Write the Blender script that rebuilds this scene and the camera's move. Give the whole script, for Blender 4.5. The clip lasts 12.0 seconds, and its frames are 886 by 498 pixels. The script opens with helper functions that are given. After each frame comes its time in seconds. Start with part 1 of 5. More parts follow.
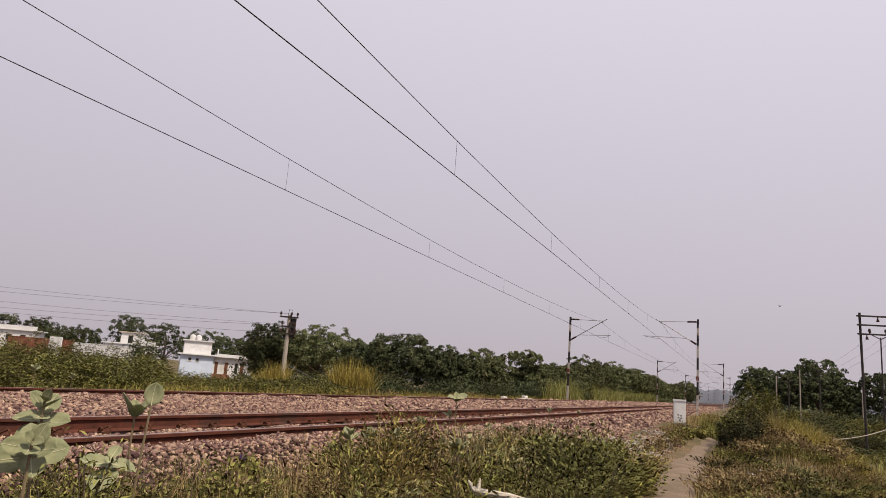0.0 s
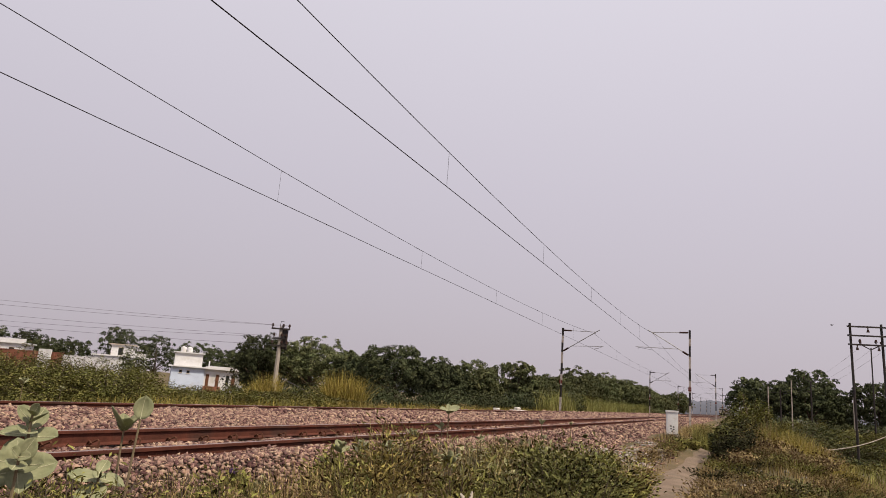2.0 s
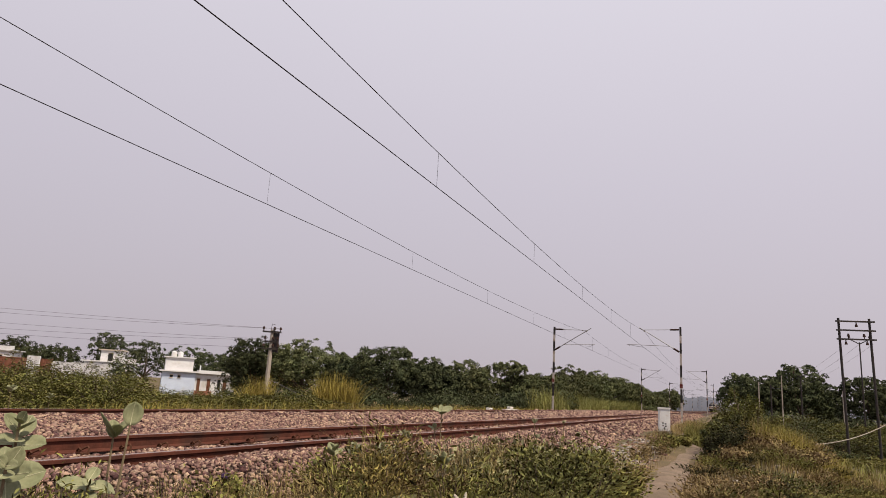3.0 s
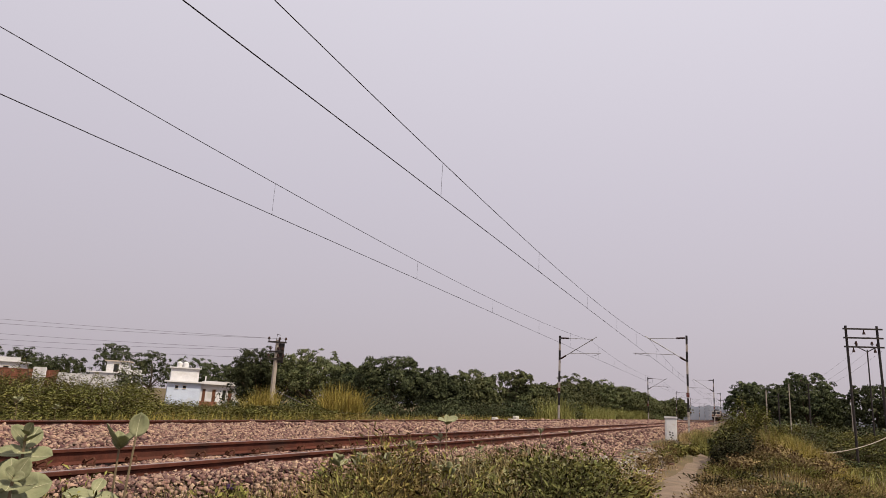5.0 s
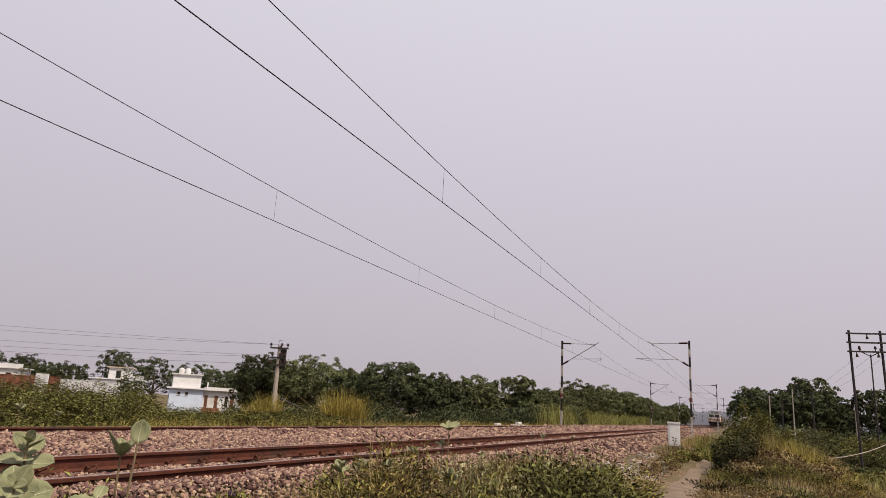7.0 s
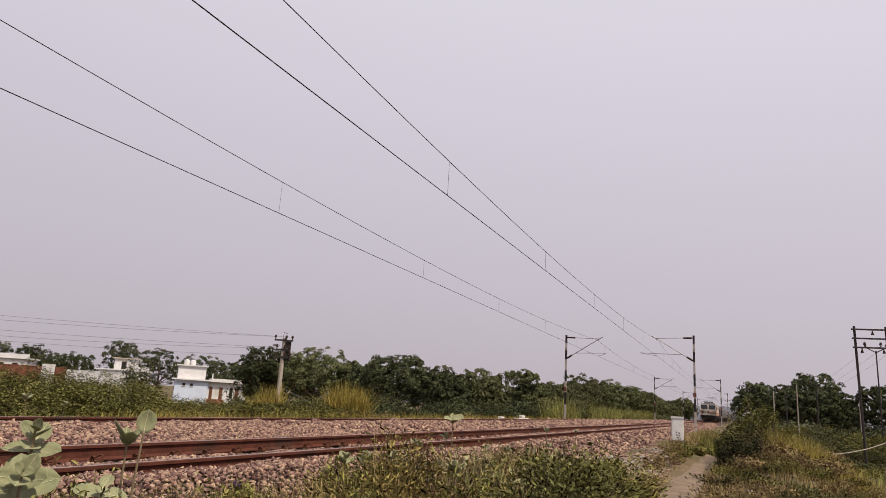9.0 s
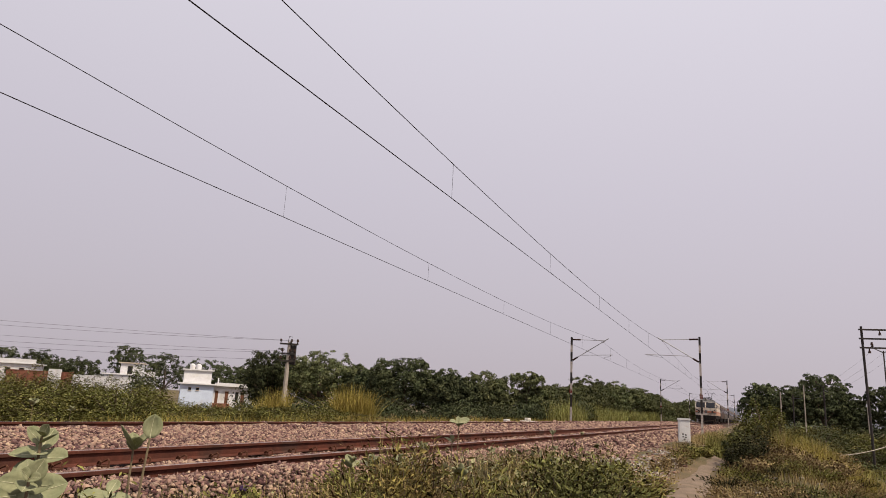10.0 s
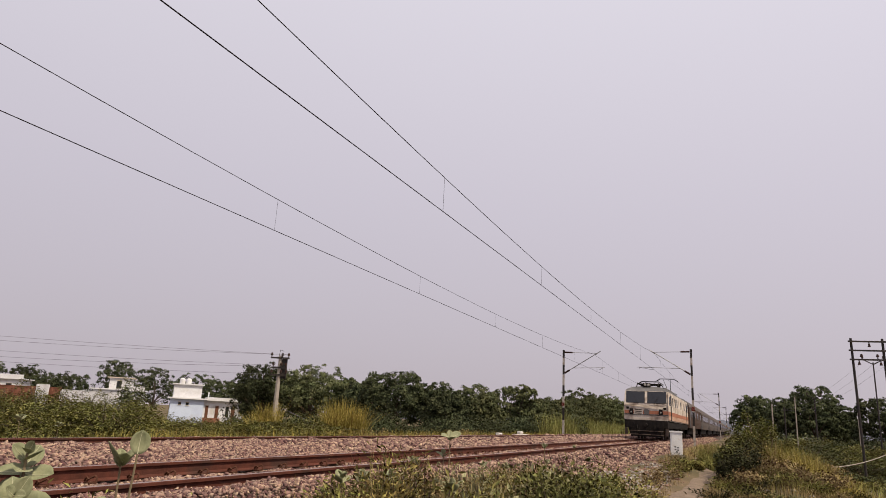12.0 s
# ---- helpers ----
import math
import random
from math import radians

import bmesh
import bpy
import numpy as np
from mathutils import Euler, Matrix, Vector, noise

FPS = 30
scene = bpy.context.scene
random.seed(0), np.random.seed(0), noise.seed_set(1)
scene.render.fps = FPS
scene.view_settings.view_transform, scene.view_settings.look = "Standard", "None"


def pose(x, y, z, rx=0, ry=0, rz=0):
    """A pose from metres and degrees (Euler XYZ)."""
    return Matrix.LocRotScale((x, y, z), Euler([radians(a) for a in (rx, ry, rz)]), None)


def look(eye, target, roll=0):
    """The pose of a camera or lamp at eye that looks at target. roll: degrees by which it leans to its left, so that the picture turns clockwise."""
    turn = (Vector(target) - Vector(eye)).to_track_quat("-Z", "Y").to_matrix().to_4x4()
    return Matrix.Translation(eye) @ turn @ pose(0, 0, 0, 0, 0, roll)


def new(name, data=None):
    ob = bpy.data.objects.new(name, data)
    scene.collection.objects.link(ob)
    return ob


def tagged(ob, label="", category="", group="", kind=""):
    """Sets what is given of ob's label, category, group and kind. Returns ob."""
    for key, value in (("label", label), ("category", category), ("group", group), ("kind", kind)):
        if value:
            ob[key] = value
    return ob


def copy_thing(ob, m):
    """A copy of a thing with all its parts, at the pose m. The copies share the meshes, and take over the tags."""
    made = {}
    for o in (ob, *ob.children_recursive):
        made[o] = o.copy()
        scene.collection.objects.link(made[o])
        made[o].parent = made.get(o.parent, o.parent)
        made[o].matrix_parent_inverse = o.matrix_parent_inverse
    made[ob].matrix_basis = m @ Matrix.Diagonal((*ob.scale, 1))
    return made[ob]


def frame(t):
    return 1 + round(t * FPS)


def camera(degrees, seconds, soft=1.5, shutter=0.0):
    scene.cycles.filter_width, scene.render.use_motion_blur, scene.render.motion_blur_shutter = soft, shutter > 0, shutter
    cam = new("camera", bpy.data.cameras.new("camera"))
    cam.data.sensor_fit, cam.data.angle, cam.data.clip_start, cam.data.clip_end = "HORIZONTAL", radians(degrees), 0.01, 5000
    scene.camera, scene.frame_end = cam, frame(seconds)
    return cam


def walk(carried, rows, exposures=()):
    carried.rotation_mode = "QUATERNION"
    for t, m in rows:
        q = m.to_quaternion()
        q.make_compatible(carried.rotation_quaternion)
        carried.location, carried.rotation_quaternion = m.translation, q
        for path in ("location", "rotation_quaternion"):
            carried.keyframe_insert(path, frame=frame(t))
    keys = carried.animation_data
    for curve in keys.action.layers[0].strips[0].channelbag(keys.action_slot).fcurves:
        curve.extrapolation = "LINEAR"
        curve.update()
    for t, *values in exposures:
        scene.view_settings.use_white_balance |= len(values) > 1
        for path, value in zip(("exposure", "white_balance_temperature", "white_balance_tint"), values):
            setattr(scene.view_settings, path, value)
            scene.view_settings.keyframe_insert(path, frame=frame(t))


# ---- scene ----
# ---------- camera ----------
cam = camera(67.075, 12.0, soft=0.85)
walk(cam, [(t, pose(x, y, z, 90 + p, r, w)) for t, x, y, z, w, p, r in [
    (0.0, 6.056, -0.0, 0.72, 23.66, 11.15, -4.43),
    (0.5, 6.058, -0.002, 0.724, 23.58, 11.41, -4.33),
    (1.0, 6.066, -0.005, 0.727, 23.49, 11.85, -4.02),
    (1.5, 6.068, -0.007, 0.726, 23.29, 12.07, -3.99),
    (2.0, 6.065, -0.004, 0.726, 23.04, 12.15, -4.25),
    (2.5, 6.063, 0.004, 0.726, 22.68, 12.2, -3.34),
    (3.0, 6.061, 0.008, 0.728, 22.42, 12.24, -3.35),
    (5.0, 6.067, -0.0, 0.729, 22.88, 13.01, -3.14),
    (5.5, 6.073, -0.003, 0.73, 22.85, 13.32, -2.82),
    (6.0, 6.071, -0.0, 0.732, 23.02, 13.49, -2.75),
    (6.5, 6.078, -0.005, 0.73, 22.83, 13.43, -2.91),
    (7.0, 6.076, -0.005, 0.731, 23.08, 13.47, -3.02),
    (9.0, 6.071, -0.004, 0.726, 23.39, 12.89, -3.43),
    (9.5, 6.069, -0.001, 0.728, 23.33, 12.86, -3.37),
    (10.0, 6.067, -0.001, 0.728, 23.85, 13.1, -3.13),
    (10.5, 6.075, -0.003, 0.73, 23.58, 13.22, -3.15),
    (11.0, 6.081, -0.007, 0.732, 23.4, 13.71, -2.97),
    (11.5, 6.077, -0.005, 0.731, 23.5, 13.98, -2.85),
    (12.0, 6.083, -0.006, 0.732, 23.2, 14.24, -2.86),
]])

# ---------- world, sun ----------
SUN_EL, SUN_AZ = 57.0, 105.0          # azimuth clockwise from +y
world = bpy.data.worlds.new("hazy_sky")
scene.world = world
world.use_nodes = True
wn, wl = world.node_tree.nodes, world.node_tree.links
wn.clear()
sky = wn.new("ShaderNodeTexSky")
sky.sky_type, sky.sun_disc = "NISHITA", False
sky.sun_elevation, sky.sun_rotation = radians(SUN_EL), radians(SUN_AZ)
sky.air_density, sky.dust_density, sky.ozone_density = 1.0, 6.0, 1.0
bg_sky, bg_haze, add_sky, wout = (wn.new("ShaderNodeBackground"), wn.new("ShaderNodeBackground"),
                                  wn.new("ShaderNodeAddShader"), wn.new("ShaderNodeOutputWorld"))
bg_sky.inputs["Strength"].default_value = 0.012
w_tc, w_sep, w_ramp = wn.new("ShaderNodeTexCoord"), wn.new("ShaderNodeSeparateXYZ"), wn.new("ShaderNodeValToRGB")
w_ramp.color_ramp.elements[0].position, w_ramp.color_ramp.elements[0].color = 0.0, (0.500, 0.445, 0.490, 1)
w_ramp.color_ramp.elements[1].position, w_ramp.color_ramp.elements[1].color = 0.75, (0.72, 0.69, 0.755, 1)
top = w_ramp.color_ramp.elements.new(1.0)
top.color = (0.50, 0.50, 0.58, 1)
mid = w_ramp.color_ramp.elements.new(0.30)
mid.color = (0.585, 0.54, 0.605, 1)
wl.new(w_tc.outputs["Generated"], w_sep.inputs[0])
wl.new(w_sep.outputs["Z"], w_ramp.inputs[0])
wl.new(w_ramp.outputs[0], bg_haze.inputs[0])
w_dot, w_glow = wn.new("ShaderNodeVectorMath"), wn.new("ShaderNodeMapRange")
w_dot.operation = "DOT_PRODUCT"
w_dot.inputs[1].default_value = (math.sin(radians(SUN_AZ)) * math.cos(radians(SUN_EL)), math.cos(radians(SUN_AZ)) * math.cos(radians(SUN_EL)), math.sin(radians(SUN_EL)))
w_glow.inputs["From Min"].default_value, w_glow.inputs["To Min"].default_value, w_glow.inputs["To Max"].default_value = -1.0, 0.86, 1.16
wl.new(w_tc.outputs["Generated"], w_dot.inputs[0])
wl.new(w_dot.outputs["Value"], w_glow.inputs["Value"])
wl.new(w_glow.outputs[0], bg_haze.inputs["Strength"])
wl.new(sky.outputs[0], bg_sky.inputs[0])
wl.new(bg_sky.outputs[0], add_sky.inputs[0])
wl.new(bg_haze.outputs[0], add_sky.inputs[1])
wl.new(add_sky.outputs[0], wout.inputs[0])
sun = new("sun", bpy.data.lights.new("sun", "SUN"))
sun.data.energy, sun.data.angle, sun.data.color = 5.0, radians(3), (1.0, 0.88, 0.70)
_e, _a = radians(SUN_EL), radians(SUN_AZ)
sun.matrix_world = look((math.sin(_a) * math.cos(_e) * 60, math.cos(_a) * math.cos(_e) * 60, math.sin(_e) * 60), (0, 0, 0))


# ---------- materials ----------
def material(name, c1, c2=None, rough=0.8, metal=0.0, scale=6.0, fine=60.0, bump=0.0, island=0.0, obj=0.0,
             translucent=0.0, stain=None, stain_scale=1.5, stain_at=0.6, spec=0.06, emit=0.0, hue_shift=0.05):
    """Two-scale procedural surface: blotches between c1 and c2, fine grain, optional stain, variation by piece."""
    m = bpy.data.materials.new(name)
    m.use_nodes = True
    n, l = m.node_tree.nodes, m.node_tree.links
    b = n["Principled BSDF"]
    c2 = c2 or tuple(v * 0.8 for v in c1)
    tc = n.new("ShaderNodeTexCoord")
    coarse = n.new("ShaderNodeTexNoise")
    coarse.inputs["Scale"].default_value, coarse.inputs["Detail"].default_value = scale, 5
    l.new(tc.outputs["Object"], coarse.inputs["Vector"])
    mix = n.new("ShaderNodeMix")
    mix.data_type = "RGBA"
    mix.inputs[6].default_value, mix.inputs[7].default_value = (*c1, 1), (*c2, 1)
    ramp = n.new("ShaderNodeValToRGB")
    ramp.color_ramp.elements[0].position, ramp.color_ramp.elements[1].position = 0.35, 0.65
    l.new(coarse.outputs["Fac"], ramp.inputs[0])
    l.new(ramp.outputs[0], mix.inputs[0])
    col = mix.outputs[2]
    grain = n.new("ShaderNodeTexNoise")
    grain.inputs["Scale"].default_value, grain.inputs["Detail"].default_value = fine, 3
    l.new(tc.outputs["Object"], grain.inputs["Vector"])
    hsv = n.new("ShaderNodeHueSaturation")
    val = n.new("ShaderNodeMapRange")
    val.inputs["To Min"].default_value, val.inputs["To Max"].default_value = 0.75, 1.25
    l.new(grain.outputs["Fac"], val.inputs["Value"])
    out_val = val.outputs[0]
    for amount, kind in ((island, "ShaderNodeNewGeometry"), (obj, "ShaderNodeObjectInfo")):
        if amount:
            src = n.new(kind)
            mr = n.new("ShaderNodeMapRange")
            mr.inputs["To Min"].default_value, mr.inputs["To Max"].default_value = 1 - amount, 1 + amount
            l.new(src.outputs["Random Per Island" if kind.endswith("Geometry") else "Random"], mr.inputs["Value"])
            mul = n.new("ShaderNodeMath")
            mul.operation = "MULTIPLY"
            l.new(out_val, mul.inputs[0])
            l.new(mr.outputs[0], mul.inputs[1])
            out_val = mul.outputs[0]
            hue = n.new("ShaderNodeMapRange")
            hue.inputs["To Min"].default_value, hue.inputs["To Max"].default_value = 0.5 - amount * hue_shift, 0.5 + amount * hue_shift
            l.new(src.outputs["Random Per Island" if kind.endswith("Geometry") else "Random"], hue.inputs["Value"])
            l.new(hue.outputs[0], hsv.inputs["Hue"])
    l.new(out_val, hsv.inputs["Value"])
    l.new(col, hsv.inputs["Color"])
    col = hsv.outputs[0]
    if stain:
        st = n.new("ShaderNodeTexNoise")
        st.inputs["Scale"].default_value, st.inputs["Detail"].default_value = stain_scale, 6
        l.new(tc.outputs["Object"], st.inputs["Vector"])
        sr = n.new("ShaderNodeValToRGB")
        sr.color_ramp.elements[0].position, sr.color_ramp.elements[1].position = stain_at - 0.08, stain_at + 0.08
        l.new(st.outputs["Fac"], sr.inputs[0])
        sm = n.new("ShaderNodeMix")
        sm.data_type = "RGBA"
        sm.inputs[7].default_value = (*stain, 1)
        l.new(sr.outputs[0], sm.inputs[0])
        l.new(col, sm.inputs[6])
        col = sm.outputs[2]
    l.new(col, b.inputs["Base Color"])
    b.inputs["Roughness"].default_value, b.inputs["Metallic"].default_value = rough, metal
    b.inputs["Specular IOR Level"].default_value = spec
    if emit:
        b.inputs["Emission Color"].default_value, b.inputs["Emission Strength"].default_value = (*c1, 1), emit
    if bump:
        bp = n.new("ShaderNodeBump")
        bp.inputs["Strength"].default_value, bp.inputs["Distance"].default_value = bump, 0.02
        l.new(grain.outputs["Fac"], bp.inputs["Height"])
        l.new(bp.outputs[0], b.inputs["Normal"])
    if translucent:
        tr, ms = n.new("ShaderNodeBsdfTranslucent"), n.new("ShaderNodeMixShader")
        l.new(col, tr.inputs["Color"])
        ms.inputs[0].default_value = translucent
        l.new(b.outputs[0], ms.inputs[1])
        l.new(tr.outputs[0], ms.inputs[2])
        l.new(ms.outputs[0], n["Material Output"].inputs["Surface"])
    return m


M = {}
M["earth"] = material("dry_earth", (0.150, 0.105, 0.066), (0.105, 0.080, 0.048), 0.95, scale=0.8, fine=25, bump=0.6,
                      stain=(0.085, 0.072, 0.038), stain_scale=0.35, stain_at=0.5)
M["path"] = material("trodden_dust", (0.195, 0.146, 0.110), (0.145, 0.108, 0.082), 0.95, scale=2.5, fine=40, bump=0.8,
                     stain=(0.13, 0.10, 0.07), stain_scale=1.6, stain_at=0.58)
# Bed much darker than its stones: shade in the gaps put into colour.
M["bed"] = material("ballast_bed", (0.072, 0.049, 0.041), (0.045, 0.032, 0.027), 0.95, scale=9, fine=28, bump=1.0)
M["stone"] = material("ballast_stone", (0.262, 0.154, 0.123), (0.165, 0.108, 0.094), 0.9, scale=11, fine=90, island=0.72, bump=0.3)
M["piece_stone"] = material("loose_ballast_stone", (0.282, 0.166, 0.132), (0.180, 0.118, 0.102), 0.9, scale=14, fine=90, obj=0.45, bump=0.3)
M["pale_stone"] = material("pale_rubble", (0.325, 0.299, 0.262), (0.250, 0.225, 0.200), 0.9, scale=10, fine=60, bump=0.3)
M["rock"] = material("broken_pale_rock", (0.40, 0.355, 0.315), (0.29, 0.25, 0.22), 0.9, scale=12, fine=60, bump=0.5,
                     stain=(0.20, 0.15, 0.12), stain_scale=7, stain_at=0.56)
M["rail"] = material("rusty_rail", (0.110, 0.039, 0.027), (0.068, 0.027, 0.020), 0.75, 0.2, scale=5, fine=50, bump=0.25,
                     stain=(0.06, 0.035, 0.028), stain_scale=1.0, stain_at=0.6)
M["rail_top"] = material("worn_rail_head", (0.33, 0.25, 0.22), (0.26, 0.17, 0.14), 0.38, 0.8, scale=8, fine=90)
M["concrete"] = material("weathered_concrete", (0.289, 0.264, 0.230), (0.230, 0.204, 0.170), 0.9, scale=4, fine=60, bump=0.3,
                         stain=(0.20, 0.16, 0.12), stain_scale=2, stain_at=0.58)
M["sleeper"] = material("dusty_sleeper_concrete", (0.170, 0.125, 0.105), (0.120, 0.088, 0.074), 0.95, scale=5, fine=60, bump=0.4,
                        stain=(0.10, 0.06, 0.045), stain_scale=3, stain_at=0.55)
M["clip"] = material("rusty_clip", (0.10, 0.042, 0.026), (0.06, 0.03, 0.02), 0.8, 0.2, scale=20)
M["galv"] = material("galvanised_steel", (0.30, 0.29, 0.29), (0.22, 0.21, 0.21), 0.6, 0.5, scale=6, fine=40)
M["mast_dark"] = material("black_band_paint", (0.028, 0.026, 0.027), (0.045, 0.038, 0.035), 0.7, scale=6, fine=40)
M["mast_pale"] = material("pale_band_paint", (0.425, 0.383, 0.357), (0.323, 0.281, 0.246), 0.75, scale=6, fine=40,
                          stain=(0.20, 0.10, 0.06), stain_scale=3, stain_at=0.63)
M["red_plate"] = material("red_enamel_plate", (0.16, 0.03, 0.025), (0.10, 0.025, 0.02), 0.5)
M["insulator"] = material("brown_porcelain", (0.045, 0.025, 0.02), (0.03, 0.018, 0.015), 0.3)
M["wire"] = material("dark_copper_wire", (0.035, 0.03, 0.035), (0.025, 0.022, 0.025), 0.7, 0.3, scale=3)
M["alu_wire"] = material("dull_aluminium_wire", (0.16, 0.15, 0.16), (0.12, 0.11, 0.12), 0.6, 0.5, scale=3)
M["white_box"] = material("white_painted_steel", (0.663, 0.654, 0.646), (0.595, 0.578, 0.570), 0.6, scale=4, fine=50,
                          stain=(0.55, 0.48, 0.42), stain_scale=5, stain_at=0.66)
M["black"] = material("black_mark_paint", (0.03, 0.03, 0.035), (0.04, 0.04, 0.04), 0.7)
M["steel_dark"] = material("dark_steel_pole", (0.035, 0.033, 0.036), (0.055, 0.045, 0.04), 0.75, 0.2, scale=4)
M["pole_pale"] = material("pale_cement_pole", (0.340, 0.297, 0.255), (0.272, 0.230, 0.196), 0.9, scale=3, fine=40, bump=0.2)
M["lime"] = material("whitewashed_plaster", (0.629, 0.620, 0.629), (0.561, 0.552, 0.561), 0.9, scale=0.8, fine=8,
                     stain=(0.48, 0.45, 0.42), stain_scale=0.5, stain_at=0.66)
M["blue_wash"] = material("pale_blue_wash", (0.510, 0.570, 0.680), (0.459, 0.510, 0.629), 0.9, scale=0.8, fine=8,
                          stain=(0.45, 0.46, 0.5), stain_scale=0.5, stain_at=0.66)
M["cream"] = material("cream_plaster", (0.561, 0.468, 0.383), (0.493, 0.408, 0.323), 0.9, scale=0.8, fine=8,
                      stain=(0.42, 0.34, 0.28), stain_scale=0.6, stain_at=0.62)
M["brickwall"] = material("far_red_brick", (0.23, 0.10, 0.065), (0.18, 0.075, 0.05), 0.9, scale=1.5, fine=14, bump=0.4,
                          stain=(0.27, 0.14, 0.10), stain_scale=0.4, stain_at=0.6)
# Near-black colour for wall panels; the unlit rooms behind windows are painted on.
M["dark_opening"] = material("painted_dark_interior", (0.02, 0.02, 0.022), (0.03, 0.028, 0.025), 0.6)
M["wood"] = material("brown_door_wood", (0.15, 0.065, 0.04), (0.10, 0.05, 0.03), 0.7, scale=5)
M["bark"] = material("grey_brown_bark", (0.10, 0.075, 0.055), (0.065, 0.05, 0.04), 0.95, scale=6, fine=30, bump=0.6)
M["stem_green"] = material("green_stem", (0.175, 0.140, 0.085), (0.150, 0.105, 0.070), 0.8, scale=8)
M["midrib"] = material("pale_leaf_rib", (0.46, 0.44, 0.30), (0.38, 0.37, 0.24), 0.7, scale=8)
M["purple"] = material("purple_plastic", (0.045, 0.022, 0.06), (0.03, 0.016, 0.04), 0.5, scale=9)
M["pale_block"] = material("pale_broken_concrete", (0.56, 0.53, 0.49), (0.46, 0.43, 0.39), 0.9, scale=8, fine=50, bump=0.3)
M["log"] = material("bleached_wood", (0.468, 0.421, 0.359), (0.351, 0.304, 0.250), 0.85, scale=12, fine=70, bump=0.5,
                    stain=(0.25, 0.19, 0.14), stain_scale=6, stain_at=0.6)


def foliage(key, c1, c2, island=0.6, tr=0.07, obj=0.0):
    M[key] = material(key, c1, c2, 0.6, scale=0.9, fine=9, island=island, obj=obj, translucent=tr, spec=0.02, hue_shift=0.025)


foliage("leaf_dark", (0.042, 0.051, 0.027), (0.070, 0.076, 0.038), island=0.6, obj=0.28, tr=0.06)
# leaf_dark deepened: shade under the wood's edge is put into the colour.
foliage("leaf_shade", (0.034, 0.042, 0.021), (0.056, 0.060, 0.030), island=0.7, obj=0.28, tr=0.05)
foliage("leaf_mid", (0.064, 0.074, 0.035), (0.096, 0.097, 0.046), island=0.6, obj=0.28, tr=0.06)
foliage("leaf_thicket", (0.096, 0.100, 0.032), (0.136, 0.122, 0.041), island=0.7, obj=0.22)
foliage("leaf_weed", (0.112, 0.110, 0.033), (0.165, 0.138, 0.048), island=0.95, tr=0.1)
foliage("leaf_weed_dark", (0.056, 0.060, 0.022), (0.115, 0.105, 0.038), island=0.95, tr=0.06)
# Deep green leaf with the shade inside bushes put into its colour.
foliage("leaf_deep_shade", (0.022, 0.024, 0.012), (0.045, 0.040, 0.020), island=0.85, tr=0.05)
foliage("leaf_yellow", (0.225, 0.168, 0.060), (0.165, 0.126, 0.046), island=0.85)
foliage("leaf_dry", (0.205, 0.142, 0.072), (0.135, 0.098, 0.050), island=0.85)
foliage("leaf_pale", (0.235, 0.215, 0.125), (0.165, 0.160, 0.080), island=0.6)
foliage("grass_gold", (0.285, 0.215, 0.058), (0.205, 0.165, 0.045), island=0.6)
foliage("grass_green", (0.122, 0.110, 0.036), (0.180, 0.142, 0.053), island=0.9, tr=0.08)
foliage("grass_dry", (0.285, 0.200, 0.095), (0.175, 0.125, 0.058), island=0.9, tr=0.08)
foliage("reed", (0.163, 0.163, 0.052), (0.218, 0.195, 0.068), island=0.6)
foliage("milk_leaf", (0.270, 0.268, 0.160), (0.180, 0.192, 0.108), island=0.2, tr=0.2)


# ---------- building helpers ----------
def mesh_np(name, verts, faces, mat):
    """A mesh from numpy arrays: verts (n,3), faces (m,k) of one size."""
    me = bpy.data.meshes.new(name)
    verts, faces = np.asarray(verts, np.float32), np.asarray(faces, np.int32)
    me.vertices.add(len(verts))
    me.vertices.foreach_set("co", verts.ravel())
    k = faces.shape[1]
    me.loops.add(faces.size)
    me.loops.foreach_set("vertex_index", faces.ravel())
    me.polygons.add(len(faces))
    me.polygons.foreach_set("loop_start", np.arange(0, faces.size, k, dtype=np.int32))
    me.update(calc_edges=True)
    me.materials.append(mat)
    return me


def part(name, shape, mat, parent, label="", at=None):
    """Links a bmesh or mesh as one object under a thing or part."""
    if isinstance(shape, bmesh.types.BMesh):
        me = bpy.data.meshes.new(name)
        shape.to_mesh(me)
        shape.free()
        me.materials.append(mat)
    else:
        me = shape
    ob = new(name, me)
    ob.parent = parent
    if at is not None:
        ob.matrix_basis = at
    return tagged(ob, label) if label else ob


def thing(name, m, label, category, group="", kind=""):
    ob = new(name)
    ob.empty_display_size = 0.2
    ob.matrix_basis = m
    return tagged(ob, label, category, group, kind)


def box(bm, x0, x1, y0, y1, z0, z1, bevel=0.0):
    g = bmesh.ops.create_cube(bm, size=1, matrix=Matrix.Translation(((x0 + x1) / 2, (y0 + y1) / 2, (z0 + z1) / 2)) @
                              Matrix.Diagonal((x1 - x0, y1 - y0, z1 - z0, 1)))
    if bevel:
        es = list({e for v in g["verts"] for e in v.link_edges})
        bmesh.ops.bevel(bm, geom=es, offset=bevel, segments=2, affect="EDGES", profile=0.5)
    return bm


def boxed(*a, bevel=0.0):
    return box(bmesh.new(), *a, bevel=bevel)


